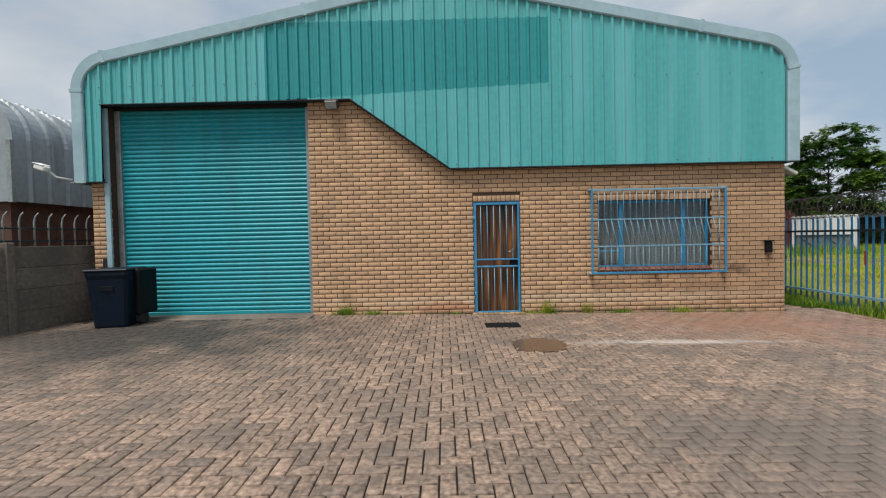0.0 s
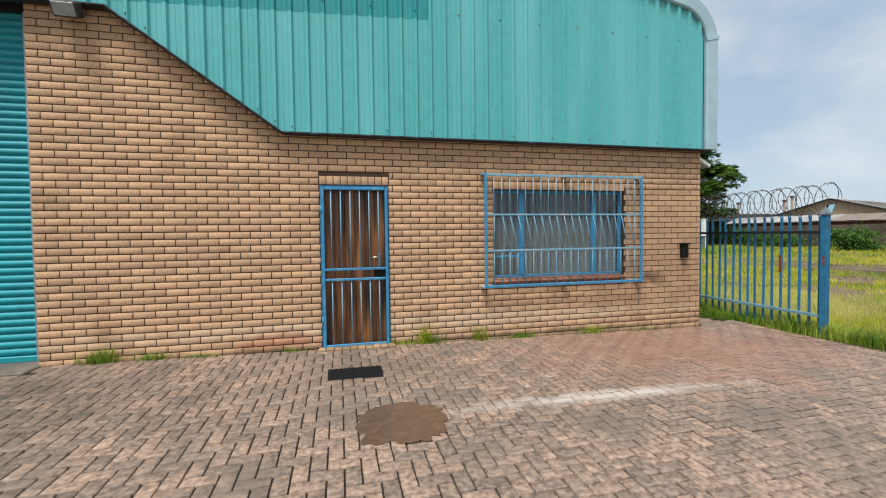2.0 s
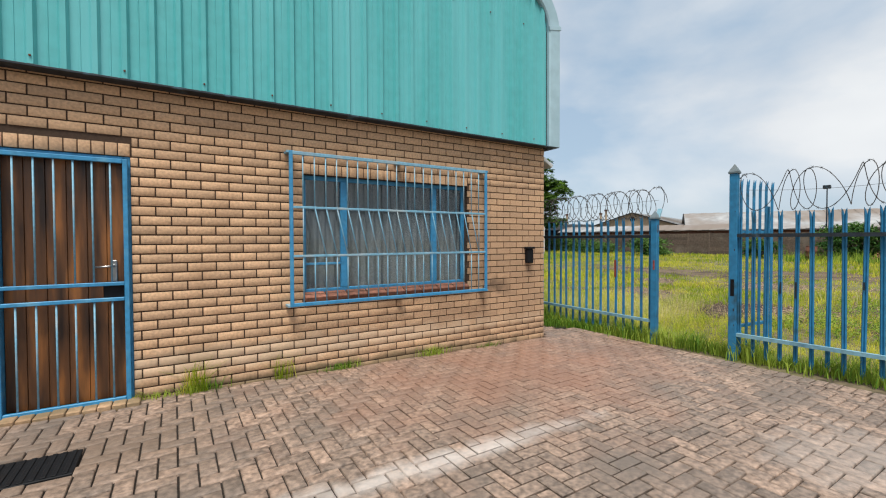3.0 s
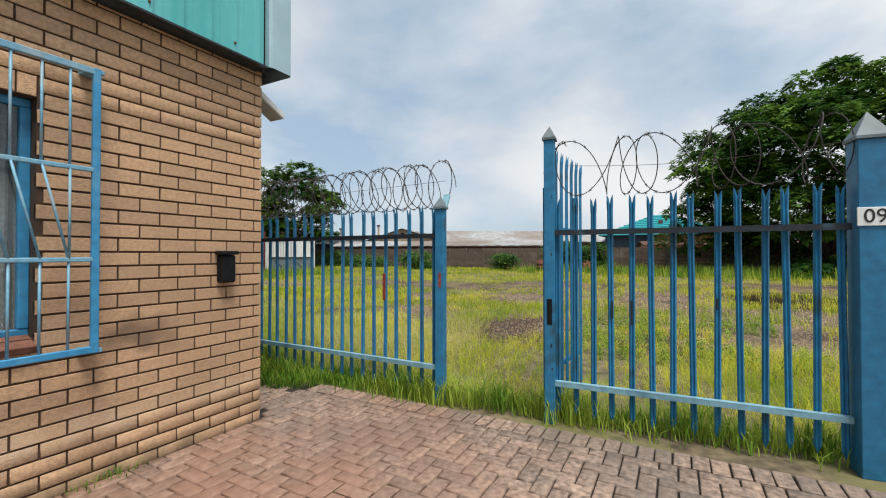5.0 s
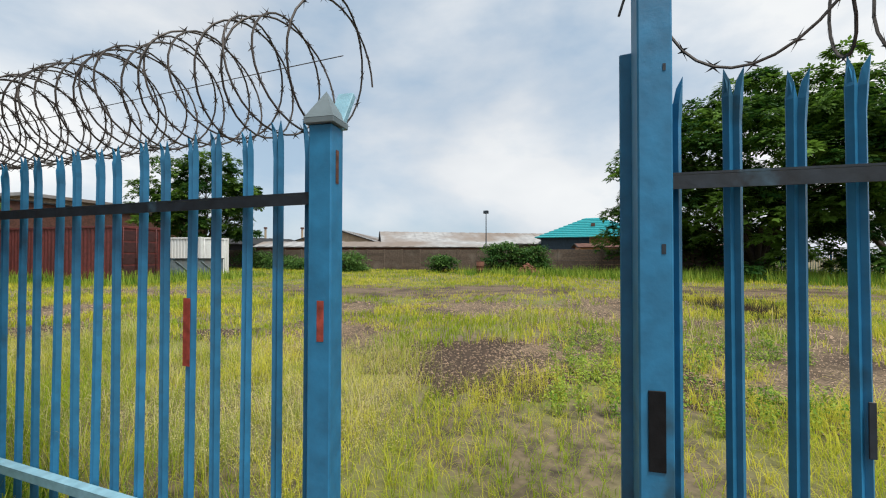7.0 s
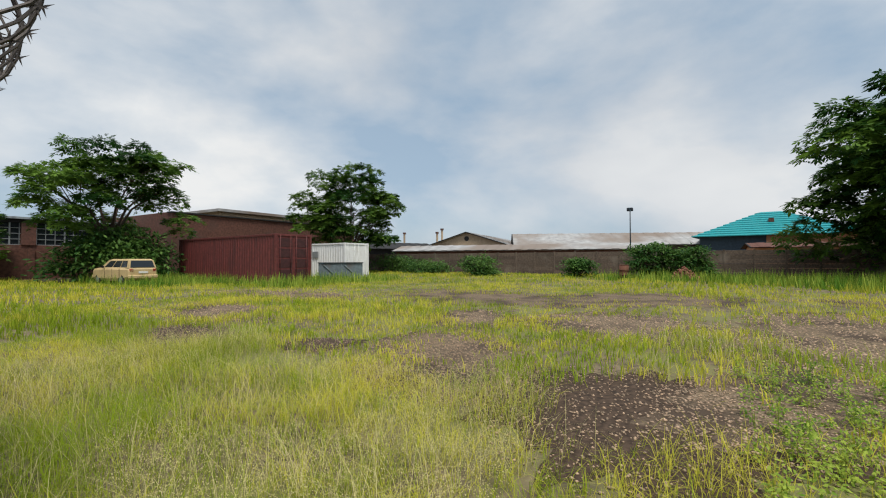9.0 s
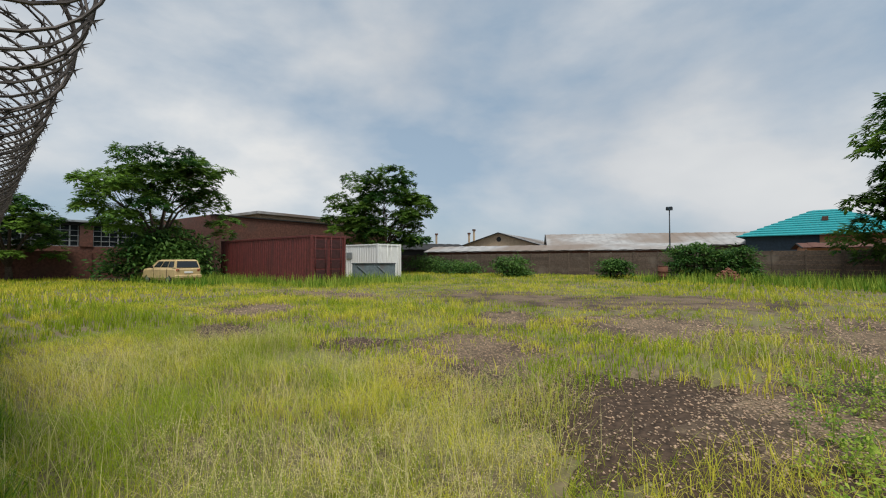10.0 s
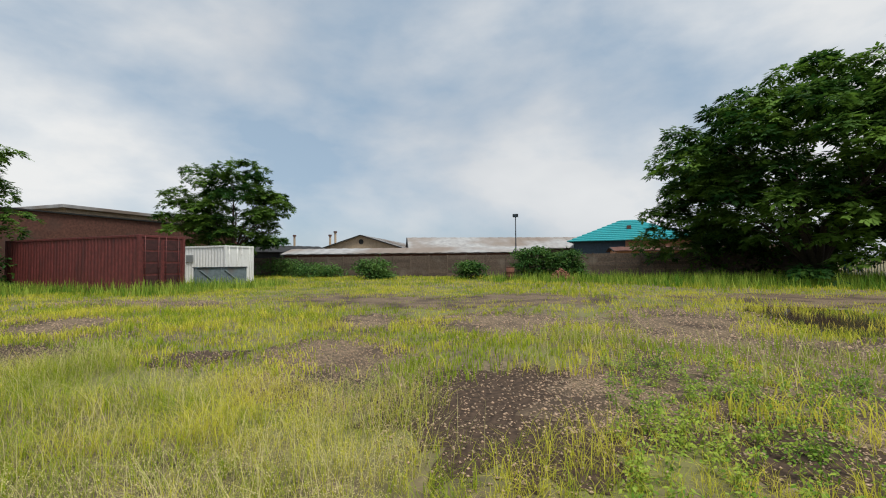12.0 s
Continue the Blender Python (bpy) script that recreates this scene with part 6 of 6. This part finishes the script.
PU, JT = 0.104, 0.0115
upright, level = paver_shape(PU - JT, PU * 2 - JT), paver_shape(PU * 2 - JT, PU - JT)
stones = []
for i in range(-74, 72):
    for j in range(-126, 4):
        k = (i - j) % 4
        if k == 0:
            stones.append((i * PU, j * PU, 0))
        elif k == 3:
            stones.append((i * PU, j * PU, 2))
# rows of the herringbone: a level paver starts where (i - j) is 0, an upright one where it is 3
rp = random.Random(2)
part_up, part_lv = upright.mesh("paver", "paver"), level.mesh("paver", "paver")
allv, allf, tints, near_count = [], [], [], 0
for x, y, kind in stones:
    shp, ex, ey = (level, PU * 2, PU) if kind == 0 else (upright, PU, PU * 2)
    room_x, room_y = 7.152 - x, -0.008 - y
    if x < -7.3 or room_x < 0.03 or room_y < 0.03 or y < -9.2 or (x < SHUT[1] + 0.03 and y + ey > -0.28):
        continue
    if 0.79 < x + ex / 2 < 1.35 and -1.24 < y + ey / 2 < -0.91:
        continue
    z = yard_z(x + ex / 2) + rp.uniform(-0.0025, 0.0025)
    tilt = (rp.uniform(-0.004, 0.004), rp.uniform(-0.004, 0.004))
    if 3.2 < x < 6.0 and -3.2 < y < -1.2 and near_count < 300:
        near_count += 1
        o = new("paver", part_lv if kind == 0 else part_up)
        o.parent = paving
        o.matrix_basis = Matrix.Translation((x, y, z)) @ Euler((tilt[0], tilt[1], 0)).to_matrix().to_4x4()
        continue
    b0 = len(allv)
    allv += [(x + min(a, room_x), y + min(b, room_y), z + c + a * tilt[0] + b * tilt[1]) for a, b, c in shp.v]
    allf += [tuple(q + b0 for q in f) for f in shp.f]
    tints += [rp.random()] * len(shp.f)
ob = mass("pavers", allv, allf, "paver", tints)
ob.parent = paving
tagged(ob, kind="stuff")
# soldier course and haunch along the fence
for k in range(112):
    y = -11.2 + k * PU
    if y > 0.2:
        break
    o = new("edge_paver", part_lv)
    o.parent = paving
    o.matrix_basis = Matrix.Translation((7.160, y, yard_z(6.9) + 0.003 + rp.uniform(-0.003, 0.003))) @ Euler((rp.uniform(-0.01, 0.01), 0.0, rp.uniform(-0.02, 0.02))).to_matrix().to_4x4()
# pavers in the gap beside the building
b0v, b0f, b0t = [], [], []
for i in range(5):
    for j in range(14):
        shp = level
        x, y = 6.53 + (i * 2 + (j % 2)) * PU, 0.0 + j * PU
        if x + 2 * PU > 7.3 - y * 0.18:
            continue
        b0 = len(b0v)
        b0v += [(x + a, y + b, yard_z(6.6) + c - 0.002) for a, b, c in shp.v]
        b0f += [tuple(q + b0 for q in f) for f in shp.f]
        b0t += [rp.random()] * len(shp.f)
ob = mass("side_pavers", b0v, b0f, "paver", b0t)
ob.parent = paving
tagged(ob, kind="stuff")

# ---- face bricks ----
front = tagged(new("brick_skin"), "tan face brick wall with dark recessed joints", "brick wall", kind="structure")
BL, BH, CJ, CO = 0.2205, 0.0712, 0.012, 0.0832
shared = {}


def brick_shape(w, h):
    c = 0.0018
    s = Shape()
    for y, i in ((0.03, 0.0), (c, 0.0), (0.0, c)):
        s.v += [(i, y, i), (w - i, y, i), (w - i, y, h - i), (i, y, h - i)]
    for r0 in (0, 4):
        for k in range(4):
            s.f.append((r0 + (k + 1) % 4, r0 + k, r0 + 4 + k, r0 + 4 + (k + 1) % 4)[::-1])
    s.f.append((8, 9, 10, 11))
    return s


HOLES = [(DOOR[0], DOOR[1], -1.0, DOOR[3]), (WIN[0], WIN[1], WIN[2] - 0.055, WIN[3]), (DOOR[0] - 0.01, DOOR[1] + 0.01, DOOR[3], DOOR[3] + 0.115), (WIN[0] - 0.01, WIN[1] + 0.01, WIN[3], WIN[3] + 0.115)]
allv, allf, tints, near_count = [], [], [], 0


def lay(x, z, w, h):
    """One brick: near ones are parts, the others join the rest of the skin."""
    global near_count
    dy = rp.uniform(-0.0022, 0.0015)
    if x > 4.2 and 0.25 < z < 2.1 and near_count < 300:
        near_count += 1
        key = (round(w, 3), round(h, 3))
        if key not in shared:
            shared[key] = brick_shape(*key).mesh("brick", "brick")
        o = new("brick", shared[key])
        o.parent, o.location = front, (x, dy, z)
        return
    s = brick_shape(w, h)
    b0 = len(allv)
    allv.extend((a + x, b + dy, c + z) for a, b, c in s.v)
    allf.extend(tuple(q + b0 for q in f) for f in s.f)
    tints.extend([rp.random()] * len(s.f))


def courses(xa, xb, top):
    row = 0
    z = -0.12
    while z < top:
        x = xa - (0.1162 if row % 2 else 0.0)
        while x < xb - 0.01:
            l, r = max(x, xa), min(x + BL, xb)
            spans = [(l, r)]
            for ha, hb, hc, hd in HOLES:
                if z + BH > hc + 0.004 and z < hd - 0.004:
                    nxt = []
                    for p, q in spans:
                        if q <= ha or p >= hb:
                            nxt.append((p, q))
                        else:
                            nxt += [(p, ha)] if p < ha - 0.02 else []
                            nxt += [(hb, q)] if q > hb + 0.02 else []
                    spans = nxt
            for p, q in spans:
                if q - p > 0.025 and z < clad_low((p + q) / 2) + 0.12 and z < top:
                    lay(p, z, q - p, BH)
            x += BL + CJ
        z += CO
        row += 1


courses(-2.33, X1, 4.08)
courses(X0, SHUT[0], 2.70)
for xa, xb, z in ((DOOR[0], DOOR[1], DOOR[3] + 0.004), (WIN[0], WIN[1], WIN[3] + 0.004)):
    n = int(round((xb - xa) / CO))
    for k in range(n):
        lay(xa + (xb - xa) * k / n + 0.004, z, (xb - xa) / n - 0.009, 0.104)
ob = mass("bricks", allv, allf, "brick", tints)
ob.parent = front
tagged(ob, kind="stuff")
